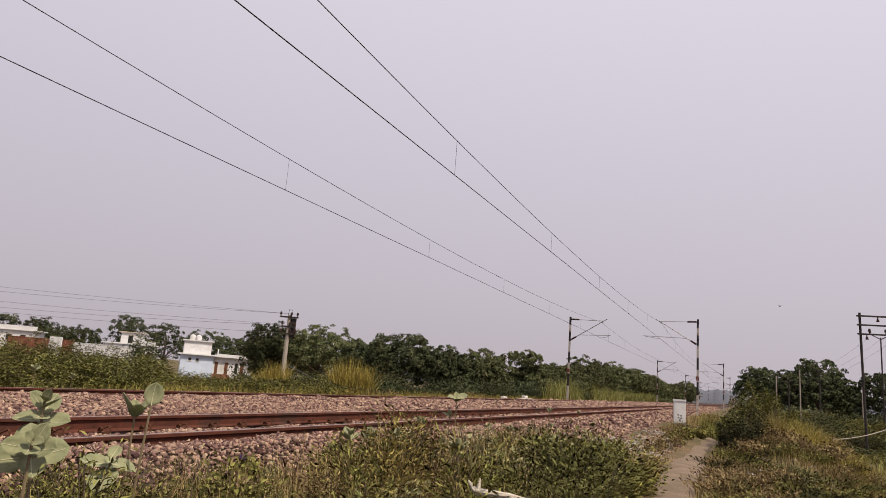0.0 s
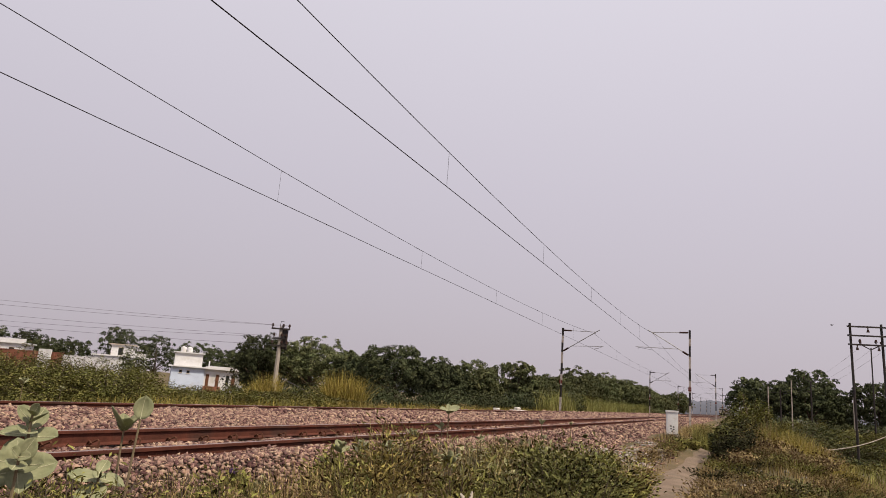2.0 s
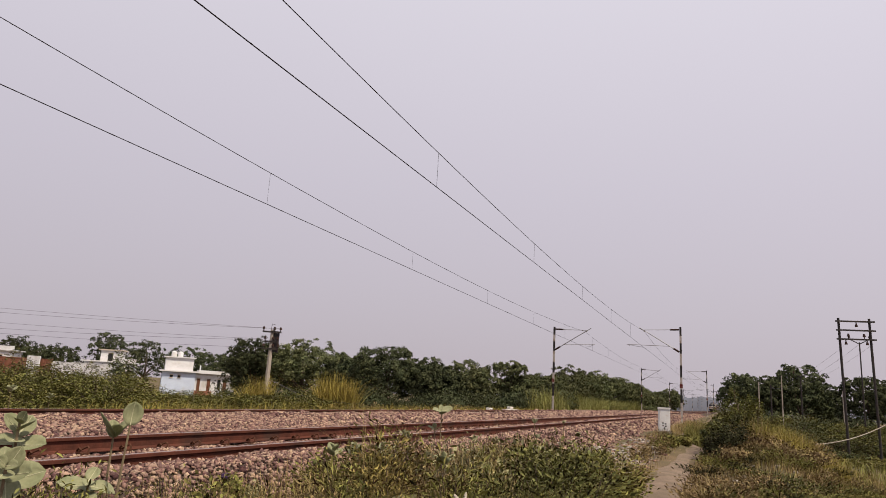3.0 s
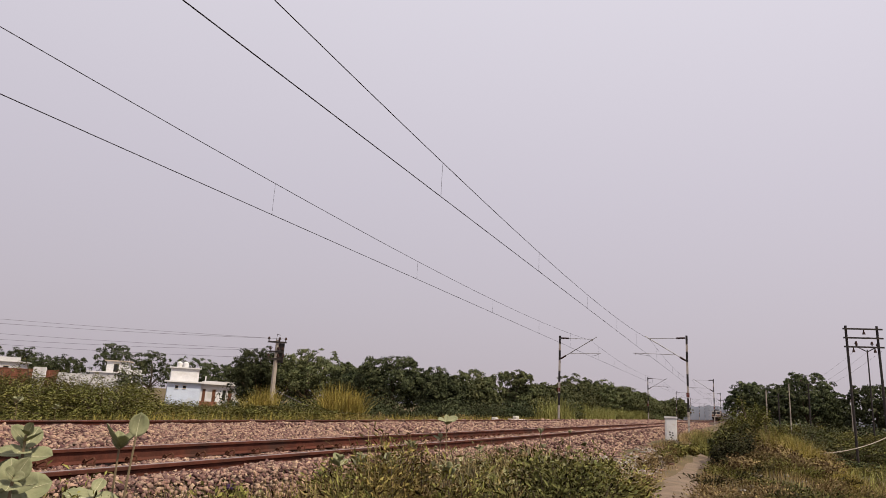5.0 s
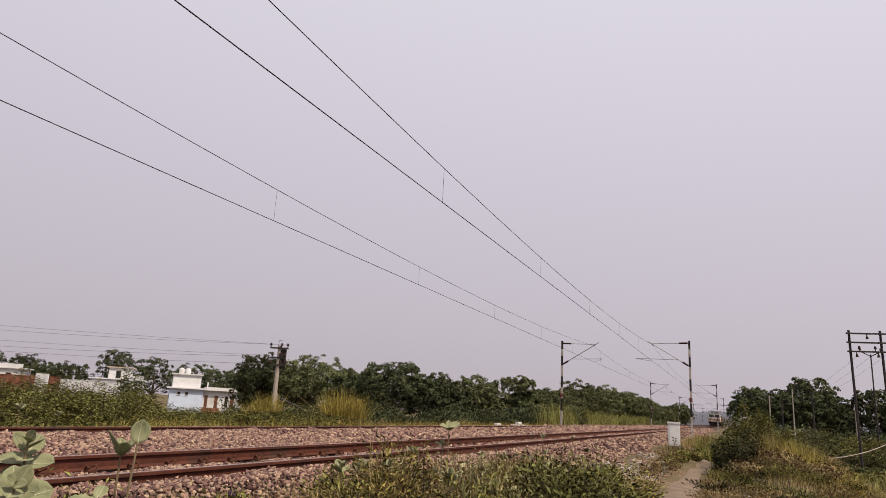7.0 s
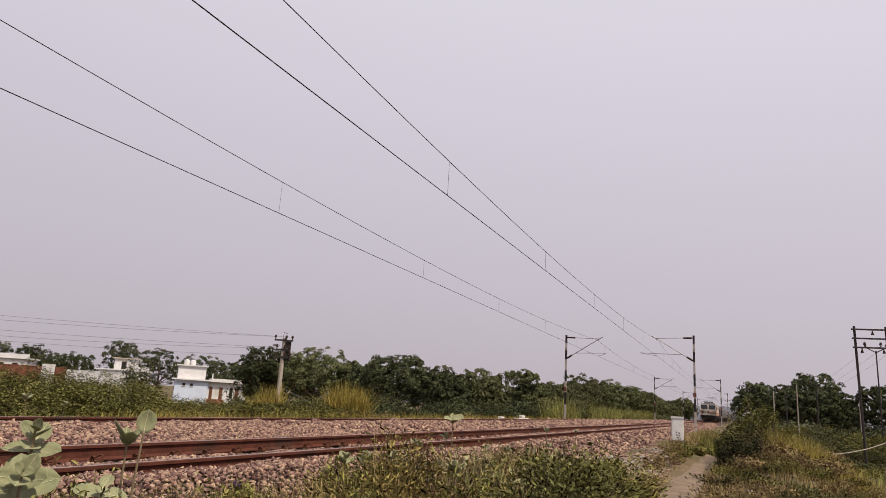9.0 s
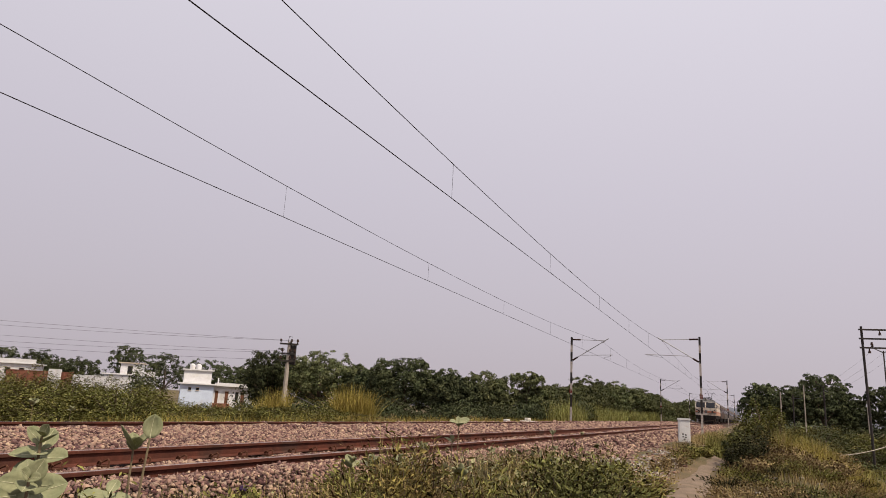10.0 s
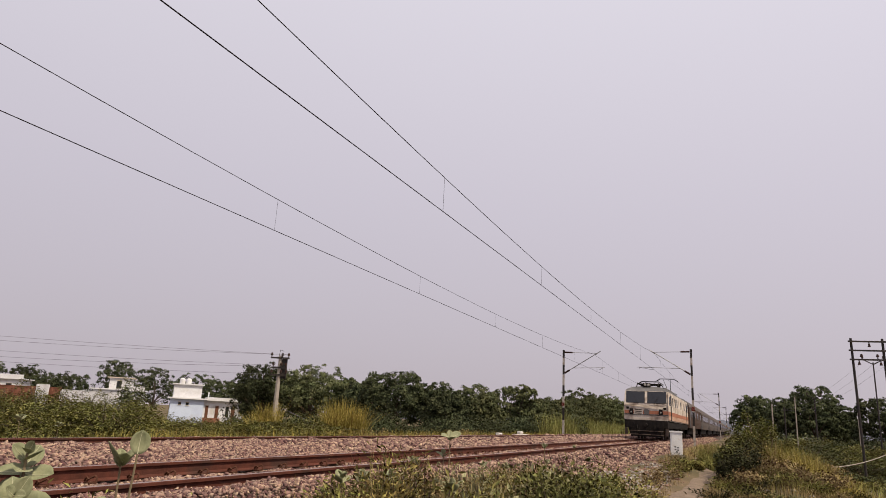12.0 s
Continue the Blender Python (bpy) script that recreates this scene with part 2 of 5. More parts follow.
def tube(bm, pts, r, sides=6, r_end=None, caps=True):
    """A tube along a line of points, tapering to r_end."""
    pts = [Vector(p) for p in pts]
    r_end = r if r_end is None else r_end
    rings = []
    for i, p in enumerate(pts):
        d = (pts[min(i + 1, len(pts) - 1)] - pts[max(i - 1, 0)]).normalized()
        u = d.cross(Vector((0, 0, 1)) if abs(d.z) < 0.9 else Vector((1, 0, 0))).normalized()
        w = d.cross(u)
        rr = r + (r_end - r) * i / (len(pts) - 1)
        rings.append([bm.verts.new(p + (u * math.cos(a) + w * math.sin(a)) * rr)
                      for a in (2 * math.pi * k / sides for k in range(sides))])
    for a, b in zip(rings, rings[1:]):
        for k in range(sides):
            bm.faces.new((a[k], a[(k + 1) % sides], b[(k + 1) % sides], b[k]))
    if caps:
        bm.faces.new(rings[0])
        bm.faces.new(rings[-1][::-1])
    return bm


def tubed(pts, r, sides=6, r_end=None):
    bm = tube(bmesh.new(), pts, r, sides, r_end)
    bmesh.ops.recalc_face_normals(bm, faces=bm.faces)
    return bm


def prism(bm, outline, y0, y1):
    """Extrudes an (x, z) outline along y."""
    a = [bm.verts.new((x, y0, z)) for x, z in outline]
    b = [bm.verts.new((x, y1, z)) for x, z in outline]
    n = len(outline)
    for i in range(n):
        bm.faces.new((a[i], a[(i + 1) % n], b[(i + 1) % n], b[i]))
    bm.faces.new(a[::-1])
    bm.faces.new(b)
    bmesh.ops.recalc_face_normals(bm, faces=bm.faces)
    return bm


def leaves(rng, pos, size, droop=0.2, width=0.45, up=0.5, out=None, norm=None):
    """Folded pointed leaves at pos (n,3), as verts and triangles. up: how much they lie flat; out: directions they point to."""
    n = len(pos)
    d = rng.normal(size=(n, 3)) if out is None else out + rng.normal(size=(n, 3)) * 0.45
    if out is None:
        d[:, 2] = d[:, 2] * (1 - up) - droop
    d /= np.linalg.norm(d, axis=1)[:, None] + 1e-9
    u = rng.normal(size=(n, 3)) * (1 - up) + np.array([0, 0, 1.0]) * up
    if norm is not None:
        u = norm + rng.normal(size=(n, 3)) * 0.3
        u = u / (np.linalg.norm(u, axis=1)[:, None] + 1e-9)
        d = d - u * (0.85 * np.sum(d * u, axis=1))[:, None]
        d /= np.linalg.norm(d, axis=1)[:, None] + 1e-9
    s = np.cross(d, u)
    s /= np.linalg.norm(s, axis=1)[:, None] + 1e-9
    nn = np.cross(s, d)
    L = (size * rng.uniform(0.6, 1.35, n))[:, None]
    base, tip = pos, pos + d * L
    mid = pos + d * L * 0.5
    lft, rgt = mid + s * L * width + nn * L * 0.12, mid - s * L * width + nn * L * 0.12
    v = np.stack([base, rgt, tip, lft], 1).reshape(-1, 3)
    i = np.arange(n)[:, None] * 4
    return v, np.concatenate([i + [0, 1, 2], i + [0, 2, 3]])


def blades(rng, root, height, lean=0.35, width=0.012, segs=3):
    """Bent grass blades at root (n,3)."""
    n = len(root)
    a = rng.uniform(0, 2 * np.pi, n)
    h = height * rng.uniform(0.5, 1.2, n)
    ln = np.abs(rng.normal(0, lean, n)) * h
    dx, dy = np.cos(a), np.sin(a)
    b = a + rng.uniform(-1.2, 1.2, n) + np.pi / 2
    sx, sy = np.cos(b) * width / 2, np.sin(b) * width / 2
    rows = []
    for k in range(segs + 1):
        f = k / segs
        c = root + np.stack([dx * ln * f * f, dy * ln * f * f, h * (f - 0.12 * f * f * (ln / h))], 1)
        wv = np.stack([sx, sy, np.zeros(n)], 1) * (1 - f * 0.92)
        rows += [c - wv, c + wv]
    v = np.stack(rows, 1).reshape(-1, 3)
    m = 2 * (segs + 1)
    i = np.arange(n)[:, None] * m
    return v, np.concatenate([i + [2 * k, 2 * k + 1, 2 * k + 3, 2 * k + 2] for k in range(segs)])


def merged(pieces):
    vs, fs, o = [], [], 0
    for v, f in pieces:
        vs.append(v)
        fs.append(f + o)
        o += len(v)
    return np.concatenate(vs), np.concatenate(fs)


# ---------- ground ----------
PX = [-900, -60, -24, -13, -9.2, -8.2, 2.6, 3.0, 3.8, 5.6, 6.6, 8.5, 12, 18, 900]
PZ = [-2.2, -2.0, -1.7, -1.0, -0.55, -0.5, -0.5, -0.58, -0.74, -0.78, -0.85, -1.2, -1.75, -2.0, -2.2]


def gz(x, y):
    """Height of the ground."""
    x, y = np.asarray(x, float), np.asarray(y, float)
    z = np.interp(x, PX, PZ)
    z = z + 0.75 * np.exp(-((x - 7.4) / 1.3) ** 2 - ((y - 25) / 9.0) ** 2)
    z = z + 0.30 * np.exp(-((x - 3.9) / 1.0) ** 2) * np.clip((y - 14) / 16, 0, 1)
    wob = np.sin(x * 0.9 + 1.3) * np.sin(y * 0.7) * 0.04 + np.sin(x * 2.3) * np.cos(y * 1.9 + x) * 0.02
    return z + wob * np.where((x > -8.4) & (x < 2.5), 0.2, 1.0)


def strip_mesh(name, xs, ys, zf, mat):
    X, Y = np.meshgrid(xs, ys, indexing="ij")
    v = np.stack([X, Y, zf(X, Y)], -1).reshape(-1, 3)
    nx, ny = len(xs), len(ys)
    i, j = np.meshgrid(np.arange(nx - 1), np.arange(ny - 1), indexing="ij")
    a = (i * ny + j).ravel()
    me = mesh_np(name, v, np.stack([a, a + ny, a + ny + 1, a + 1], 1), mat)
    me.polygons.foreach_set("use_smooth", np.ones(len(me.polygons), bool))
    return me


gx = np.unique(np.concatenate([np.linspace(-2500, -120, 12), np.linspace(-120, -20, 40), np.linspace(-20, 20, 110), np.linspace(20, 120, 30), np.linspace(120, 2500, 12)]))
gy = np.unique(np.concatenate([np.linspace(-2500, -60, 10), np.linspace(-60, 0, 30), np.linspace(0, 50, 140), np.linspace(50, 250, 60), np.linspace(250, 4000, 20)]))
tagged(new("ground", strip_mesh("ground", gx, gy, gz, M["earth"])), "dry earth with patchy green cover beside the railway", "ground", kind="structure")

pc = np.array([(6.6, -30), (6.2, -8), (5.5, 3), (5.15, 8), (4.88, 13), (4.95, 18), (5.05, 25), (4.6, 32), (4.4, 45), (4.4, 90)])
py = np.linspace(-30, 90, 220)
pcx = np.interp(py, pc[:, 1], pc[:, 0]) + 0.10 * np.sin(py * 0.55) + 0.04 * np.sin(py * 1.7)
pw = 0.27 + 0.13 * np.clip((19 - py) / 5, 0, 1) + 0.06 * np.sin(py * 0.8 + 1) + 0.04 * np.sin(py * 2.3)
pv, pf = [], []
for q in np.linspace(-1, 1, 7):
    xx = pcx + q * pw
    pv.append(np.stack([xx, py, gz(xx, py) + 0.03 - 0.028 * abs(q) ** 3], 1))
pv = np.concatenate(pv)
ia = (np.arange(6)[:, None] * len(py) + np.arange(len(py) - 1)[None]).ravel()
tagged(new("footpath", mesh_np("footpath", pv, np.stack([ia, ia + len(py), ia + len(py) + 1, ia + 1], 1), M["path"])),
       "trodden bare dust footpath through weeds", "path", kind="structure")

# ballast bed: x, height of the crest line; y runs along the track
BX = [-8.3, -7.5, -6.5, -6.1, -5.95, -4.5, -4.3, -3.4, -2.0, -1.25, -0.95, -0.75, 0.75, 0.92, 1.0, 1.55, 2.2, 2.75, 3.1]
BZ = [-0.53, -0.38, -0.08, -0.07, -0.13, -0.13, 0.0, 0.005, -0.035, -0.10, -0.20, -0.215, -0.215, -0.19, -0.16, -0.15, -0.36, -0.56, -0.66]


def bz(x, y):
    x, y = np.asarray(x, float), np.asarray(y, float)
    heap = 0.075 * np.clip((x - 0.9) / 0.1, 0, 1) * np.clip((2.0 - x) / 0.5, 0, 1) * np.clip((13 - y) / 5, 0, 1)
    heap = heap - 0.07 * np.clip((x + 4.5) / 0.2, 0, 1) * np.clip((-1.8 - x) / 0.5, 0, 1) * np.clip((y - 20) / 8, 0, 1)
    return np.interp(x, BX, BZ) + heap + 0.02 * np.sin(x * 3.1 + y * 0.9) * np.sin(y * 1.7 + x) + 0.012 * np.sin(y * 5.3 + x * 4)


by = np.concatenate([np.linspace(-30, 0, 20), np.linspace(0.5, 60, 240), np.linspace(62, 700, 80)])
ballast = new("ballast_bed", strip_mesh("ballast_bed", np.linspace(-8.3, 3.1, 90), by, bz, M["bed"]))
tagged(ballast, "reddish grey crushed stone ballast under the tracks", "ballast", kind="stuff")


def stones(rng, x0, x1, y0, y1, step, size, zf, sink=0.35):
    nx, ny = int((x1 - x0) / step), int((y1 - y0) / step)
    X, Y = np.meshgrid(np.linspace(x0, x1, nx), np.linspace(y0, y1, ny))
    x = X.ravel() + rng.uniform(-0.5, 0.5, X.size) * step
    y = Y.ravel() + rng.uniform(-0.5, 0.5, X.size) * step
    n = len(x)
    keep = np.ones(n, bool)
    for r in (-6.065, -4.389, -0.838, 0.838):
        keep &= np.abs(x - r) > 0.085
    x, y = x[keep], y[keep]
    n = len(x)
    s = size * rng.uniform(0.6, 1.2, n)
    cube = np.array([(a, b, c) for a in (-1, 1) for b in (-1, 1) for c in (-1, 1)], float) * 0.62
    v = cube[None] * rng.uniform(0.4, 1.2, (n, 1, 3)) + rng.normal(0, 0.23, (n, 8, 3))
    q = rng.normal(size=(n, 4))
    q /= np.linalg.norm(q, axis=1)[:, None]
    w, a, b, c = q.T
    rot = np.stack([1 - 2 * (b * b + c * c), 2 * (a * b - c * w), 2 * (a * c + b * w), 2 * (a * b + c * w), 1 - 2 * (a * a + c * c), 2 * (b * c - a * w),
                    2 * (a * c - b * w), 2 * (b * c + a * w), 1 - 2 * (a * a + b * b)], 1).reshape(n, 3, 3)
    v = np.einsum("nij,nkj->nki", rot, v) * s[:, None, None] * np.array([1, 1, 0.8])
    v += np.stack([x, y, zf(x, y) + s * sink], 1)[:, None]
    f = np.array([(0, 1, 3, 2), (4, 6, 7, 5), (0, 4, 5, 1), (2, 3, 7, 6), (0, 2, 6, 4), (1, 5, 7, 3)])
    return v.reshape(-1, 3), (np.arange(n)[:, None, None] * 8 + f[None]).reshape(-1, 4)


rng = np.random.default_rng(5)
crushed = merged([stones(rng, -1.0, 3.0, 3.0, 7, 0.042, 0.031, bz, 0.5), stones(rng, -4.4, 3.0, 7, 13, 0.048, 0.035, bz, 0.5), stones(rng, -8.2, -4.4, 8, 20, 0.068, 0.042, bz),
                  stones(rng, -4.4, 3.0, 13, 24, 0.088, 0.052, bz, 0.5), stones(rng, -8.2, 3.0, 24, 46, 0.16, 0.074, bz), stones(rng, -8.2, 3.0, 46, 130, 0.30, 0.11, bz),
                  stones(rng, -8.2, 3.0, -14, 3.0, 0.17, 0.085, bz), stones(rng, -8.2, -1.0, 3, 4.5, 0.13, 0.06, bz), stones(rng, -6.2, -1.0, 4.5, 7, 0.056, 0.038, bz), stones(rng, -8.2, -4.4, 7, 8, 0.068, 0.042, bz)])
part("crushed_stone", mesh_np("crushed_stone", *crushed, M["stone"]), None, ballast, "angular reddish grey stones")


# ---------- tracks ----------
RAIL = [(-0.036, -0.006), (-0.030, 0.0), (0.030, 0.0), (0.036, -0.006), (0.036, -0.034), (0.012, -0.046), (0.009, -0.06), (0.009, -0.14),
        (0.02, -0.152), (0.075, -0.163), (0.075, -0.172), (-0.075, -0.172), (-0.075, -0.163), (-0.02, -0.152), (-0.009, -0.14), (-0.009, -0.06), (-0.012, -0.046), (-0.036, -0.034)]


def rail_mesh():
    bm = prism(bmesh.new(), RAIL, -40, 900)
    for f in bm.faces:
        f.material_index = 1 if f.normal.z > 0.9 and f.calc_center_median().z > -0.004 else 0
    me = bpy.data.meshes.new("rail")
    bm.to_mesh(me)
    bm.free()
    me.materials.append(M["rail"])
    me.materials.append(M["rail_top"])
    return me


def sleeper_mesh():
    bm = bmesh.new()
    prism(bm, [(-0.125, -0.38), (0.125, -0.38), (0.10, -0.19), (-0.10, -0.19)], -1.37, 1.37)
    bmesh.ops.rotate(bm, verts=bm.verts, matrix=Matrix.Rotation(math.pi / 2, 3, "Z"))
    me = bpy.data.meshes.new("sleeper")
    bm.to_mesh(me)
    bm.free()
    me.materials.append(M["sleeper"])
    return me


def clip_mesh():
    """A bent spring clip that grips the rail foot; its mouth points to -x."""
    pts = [(0.055, -0.05, -0.168), (0.075, -0.05, -0.13), (0.045, -0.045, -0.115), (-0.005, -0.03, -0.145), (-0.01, 0.0, -0.148), (0.03, 0.03, -0.12),
           (0.06, 0.05, -0.10), (0.085, 0.05, -0.12), (0.09, 0.04, -0.168)]
    bm = tubed(pts, 0.012, 5)
    box(bm, 0.01, 0.10, -0.055, 0.055, -0.19, -0.165)
    me = bpy.data.meshes.new("rail_clip")
    bm.to_mesh(me)
    bm.free()
    me.materials.append(M["clip"])
    return me


RAIL_ME, SLEEPER_ME, CLIP_ME = rail_mesh(), sleeper_mesh(), clip_mesh()


def railway_track(cx, label, clips_to):
    tr = thing("railway_track", pose(cx, 0, 0), label, "railway track", "double line")
    for sx in (-0.838, 0.838):
        part("rail", RAIL_ME, None, tr, "rust-brown steel rail with worn bright head", pose(sx, 0, 0))
    for k in range(100):
        y = 1.0 + 0.6 * k
        sl = part("sleeper", SLEEPER_ME, None, tr, "", pose(0, y, 0))
        if y < clips_to:
            for sx, turn in ((-0.838, 0), (-0.838, 180), (0.838, 0), (0.838, 180)):
                part("rail_clip", CLIP_ME, None, sl, "", pose(sx + (0.06 if turn == 0 else -0.06), 0, 0, 0, 0, turn))
    return tr


railway_track(0.0, "near broad-gauge track of rusty rails on ballast-covered sleepers", 26)
railway_track(-5.227, "far broad-gauge track of rusty rails sunk in ballast", 0)

# ---------- overhead masts ----------
def i_section(bm, z0, z1, w=0.155, t=0.025):
    box(bm, -w / 2, w / 2, -w / 2, -w / 2 + t, z0, z1)
    box(bm, -w / 2, w / 2, w / 2 - t, w / 2, z0, z1)
    box(bm, -t / 2, t / 2, -w / 2 + t, w / 2 - t, z0, z1)
    return bm


BANDS = [(-0.5, 1.15, 1), (1.15, 2.2, 0), (2.2, 3.15, 1), (3.15, 4.1, 0), (4.1, 5.05, 1), (5.05, 5.9, 0), (5.9, 6.5, 1), (6.5, 7.2, 0)]


def overhead_mast(s, reach):
    """A steel mast with a hinged bracket reaching over the track in the direction s along x; origin at rail level at its foot."""
    t = thing("overhead_line_mast", pose(0, 0, 0), "banded steel railway mast with tubular bracket arm", "mast", "overhead line masts")
    for z0, z1, pale in BANDS:
        part("mast_section", i_section(bmesh.new(), z0, z1), M["mast_pale" if pale else "mast_dark"], t, "pale painted band" if pale else "black painted band")
    part("footing", boxed(-0.3, 0.3, -0.3, 0.3, -0.95, -0.42, bevel=0.03), M["concrete"], t, "concrete mast footing")
    arm = part("bracket_tube", tubed([(s * 0.5, 0, 5.42), (s * 3.25, 0, 7.12)], 0.035), M["galv"], t, "sloping bracket tube")
    part("arm_insulator", tubed([(s * 0.1, 0, 5.17), (s * 0.55, 0, 5.45)], 0.075, 8), M["insulator"], arm)
    stay = part("stay_tube", tubed([(s * 0.75, 0, 6.98), (s * 2.9, 0, 6.93)], 0.025), M["galv"], t, "level stay tube")
    part("stay_insulator", tubed([(s * 0.1, 0, 7.0), (s * 0.8, 0, 6.98)], 0.07, 8), M["insulator"], stay)
    reg = part("register_tube", tubed([(s * 0.86, 0, 5.63), (s * reach, 0, 5.70)], 0.025), M["galv"], t, "level register tube")
    part("steady_arm", tubed([(s * (reach - 0.2), 0, 5.66), (s * 3.2, 0.05, 5.53), (s * 2.85, 0.05, 5.48)], 0.016), M["galv"], reg)
    part("drop_bracket", tubed([(s * (reach - 0.2), 0, 5.70), (s * (reach - 0.2), 0, 5.55)], 0.02), M["galv"], reg)
    part("wire_clamp", boxed(s * 2.85 - 0.05, s * 2.85 + 0.05, -0.05, 0.05, 6.78, 6.92), M["galv"], arm)
    plate = part("number_plate", boxed(-0.12, 0.12, -0.16, -0.13, 2.3, 2.62, bevel=0.01), M["red_plate"], t, "small red number plate")
    for k in range(3):
        part("plate_mark", boxed(-0.06, 0.06, -0.166, -0.1605, 2.38 + k * 0.08, 2.395 + k * 0.08), M["mast_pale"], plate)
    return t


near_mast, far_mast = overhead_mast(-1, 4.25), overhead_mast(1, 3.6)
NEAR_Y, FAR_Y = [0.0] + [58.05 + 65 * k for k in range(7)], [1.0] + [59.3 + 65 * k for k in range(7)]
near_mast.matrix_basis, far_mast.matrix_basis = pose(2.79, NEAR_Y[1], 0), pose(-7.95, FAR_Y[1], 0)
for k in (0, 2, 3, 4, 5, 6, 7):
    set_out = 0.4 if k > 1 else 0.0
    copy_thing(near_mast, pose(2.79 + set_out, NEAR_Y[k], 0))
    copy_thing(far_mast, pose(-7.95 + set_out, FAR_Y[k], 0))


def overhead_line(x, masts, label, first, gap, sag):
    t = thing("overhead_line", pose(x, 0, 0), label, "overhead wire", "overhead lines")
    part("contact_wire", tubed([(0, masts[0], 5.46), (0, masts[-1], 5.46)], 0.010, 5), M["wire"], t, "dark copper contact wire")
    pts = []
    for a, b in zip(masts, masts[1:]):
        for i in range(24):
            u = i / 24
            pts.append((0, a + (b - a) * u, sag + (6.84 - sag) * (2 * u - 1) ** 2))
    pts.append((0, masts[-1], 6.84))
    part("messenger_wire", tubed(pts, 0.009, 5), M["wire"], t, "dark sagging messenger wire")
    for a, b in zip(masts[:4], masts[1:5]):
        for i in range(6):
            y = a + first + gap * i
            u = (y - a) / (b - a)
            part("dropper", tubed([(0, y, 5.46), (0, y, sag + (6.84 - sag) * (2 * u - 1) ** 2)], 0.0042, 4), M["wire"], t)
    return t


overhead_line(-0.068, NEAR_Y, "contact and messenger wires with droppers above near track", 4.89, 8.85, 6.10)
overhead_line(-5.25, FAR_Y, "contact and messenger wires with droppers above far track", 3.89, 9.29, 6.13)


# ---------- train ----------
TP = {
    "cream": material("loco_cream_paint", (0.55, 0.485, 0.42), (0.44, 0.37, 0.31), 0.5, scale=1.6, fine=14, stain=(0.26, 0.20, 0.16), stain_scale=1.7, stain_at=0.57),
    "orange": material("loco_orange_band", (0.36, 0.155, 0.095), (0.30, 0.12, 0.075), 0.5, scale=2, fine=14, stain=(0.26, 0.11, 0.07), stain_scale=1.5, stain_at=0.62),
    "peach": material("faded_peach_paint", (0.46, 0.30, 0.22), (0.38, 0.24, 0.17), 0.55, scale=1.5, fine=14, stain=(0.30, 0.18, 0.13), stain_scale=1.4, stain_at=0.58),
    "roof": material("sooty_roof", (0.135, 0.128, 0.128), (0.085, 0.08, 0.08), 0.75, scale=1.5),
    "under": material("oily_underframe", (0.012, 0.011, 0.011), (0.022, 0.018, 0.016), 0.8, scale=4),
    "glass": material("dark_cab_glass", (0.012, 0.013, 0.016), (0.016, 0.016, 0.02), 0.12, scale=3, spec=0.5),
    "coach": material("dusty_coach_grey", (0.095, 0.078, 0.070), (0.072, 0.060, 0.055), 0.6, scale=0.8, fine=10, stain=(0.11, 0.085, 0.072), stain_scale=0.9, stain_at=0.6),
    "coach_band": material("maroon_coach_band", (0.062, 0.040, 0.034), (0.05, 0.033, 0.03), 0.6, scale=1),
    "van": material("brown_power_car", (0.070, 0.044, 0.036), (0.055, 0.036, 0.030), 0.65, scale=0.8, fine=10, stain=(0.075, 0.05, 0.04), stain_scale=0.8, stain_at=0.6),
    "lamp": material("headlamp_lens", (0.35, 0.33, 0.3), (0.28, 0.26, 0.24), 0.2),
    "wheel": material("wheel_steel", (0.10, 0.075, 0.06), (0.07, 0.055, 0.05), 0.6, 0.4, scale=5),
}


def bogie(parent, y, axles, wheelbase):
    half = wheelbase * (axles - 1) / 2
    b = bmesh.new()
    for sx in (-1.25, 1.13):
        box(b, sx, sx + 0.12, y - half - 0.6, y + half + 0.6, 0.5, 0.82, bevel=0.03)
        for k in range(axles):
            yy = y - half + k * wheelbase
            box(b, sx - 0.02, sx + 0.14, yy - 0.2, yy + 0.2, 0.35, 0.7)
    box(b, -1.2, 1.2, y - 0.3, y + 0.3, 0.5, 0.85)
    f = part("bogie", b, TP["under"], parent, "black oily bogie frame")
    for k in range(axles):
        yy = y - half + k * wheelbase
        for sx in (-0.838, 0.838):
            w = bmesh.new()
            bmesh.ops.create_cone(w, cap_ends=True, segments=20, radius1=0.53, radius2=0.50, depth=0.13,
                                  matrix=Matrix.Translation((sx, yy, 0.53)) @ Matrix.Rotation(math.pi / 2, 4, "Y"))
            part("wheel", w, TP["wheel"], f)
    return f


def shell(bm, outline, y0, y1, rake0=0.0, rake1=0.0, bend=2.25):
    """A long body with raked ends above the waist."""
    prism(bm, outline, y0, y1)
    for v in bm.verts:
        over = max(0.0, v.co.z - bend)
        if abs(v.co.y - y0) < 1e-4:
            v.co.y += over * rake0
        elif abs(v.co.y - y1) < 1e-4:
            v.co.y -= over * rake1
    return bm


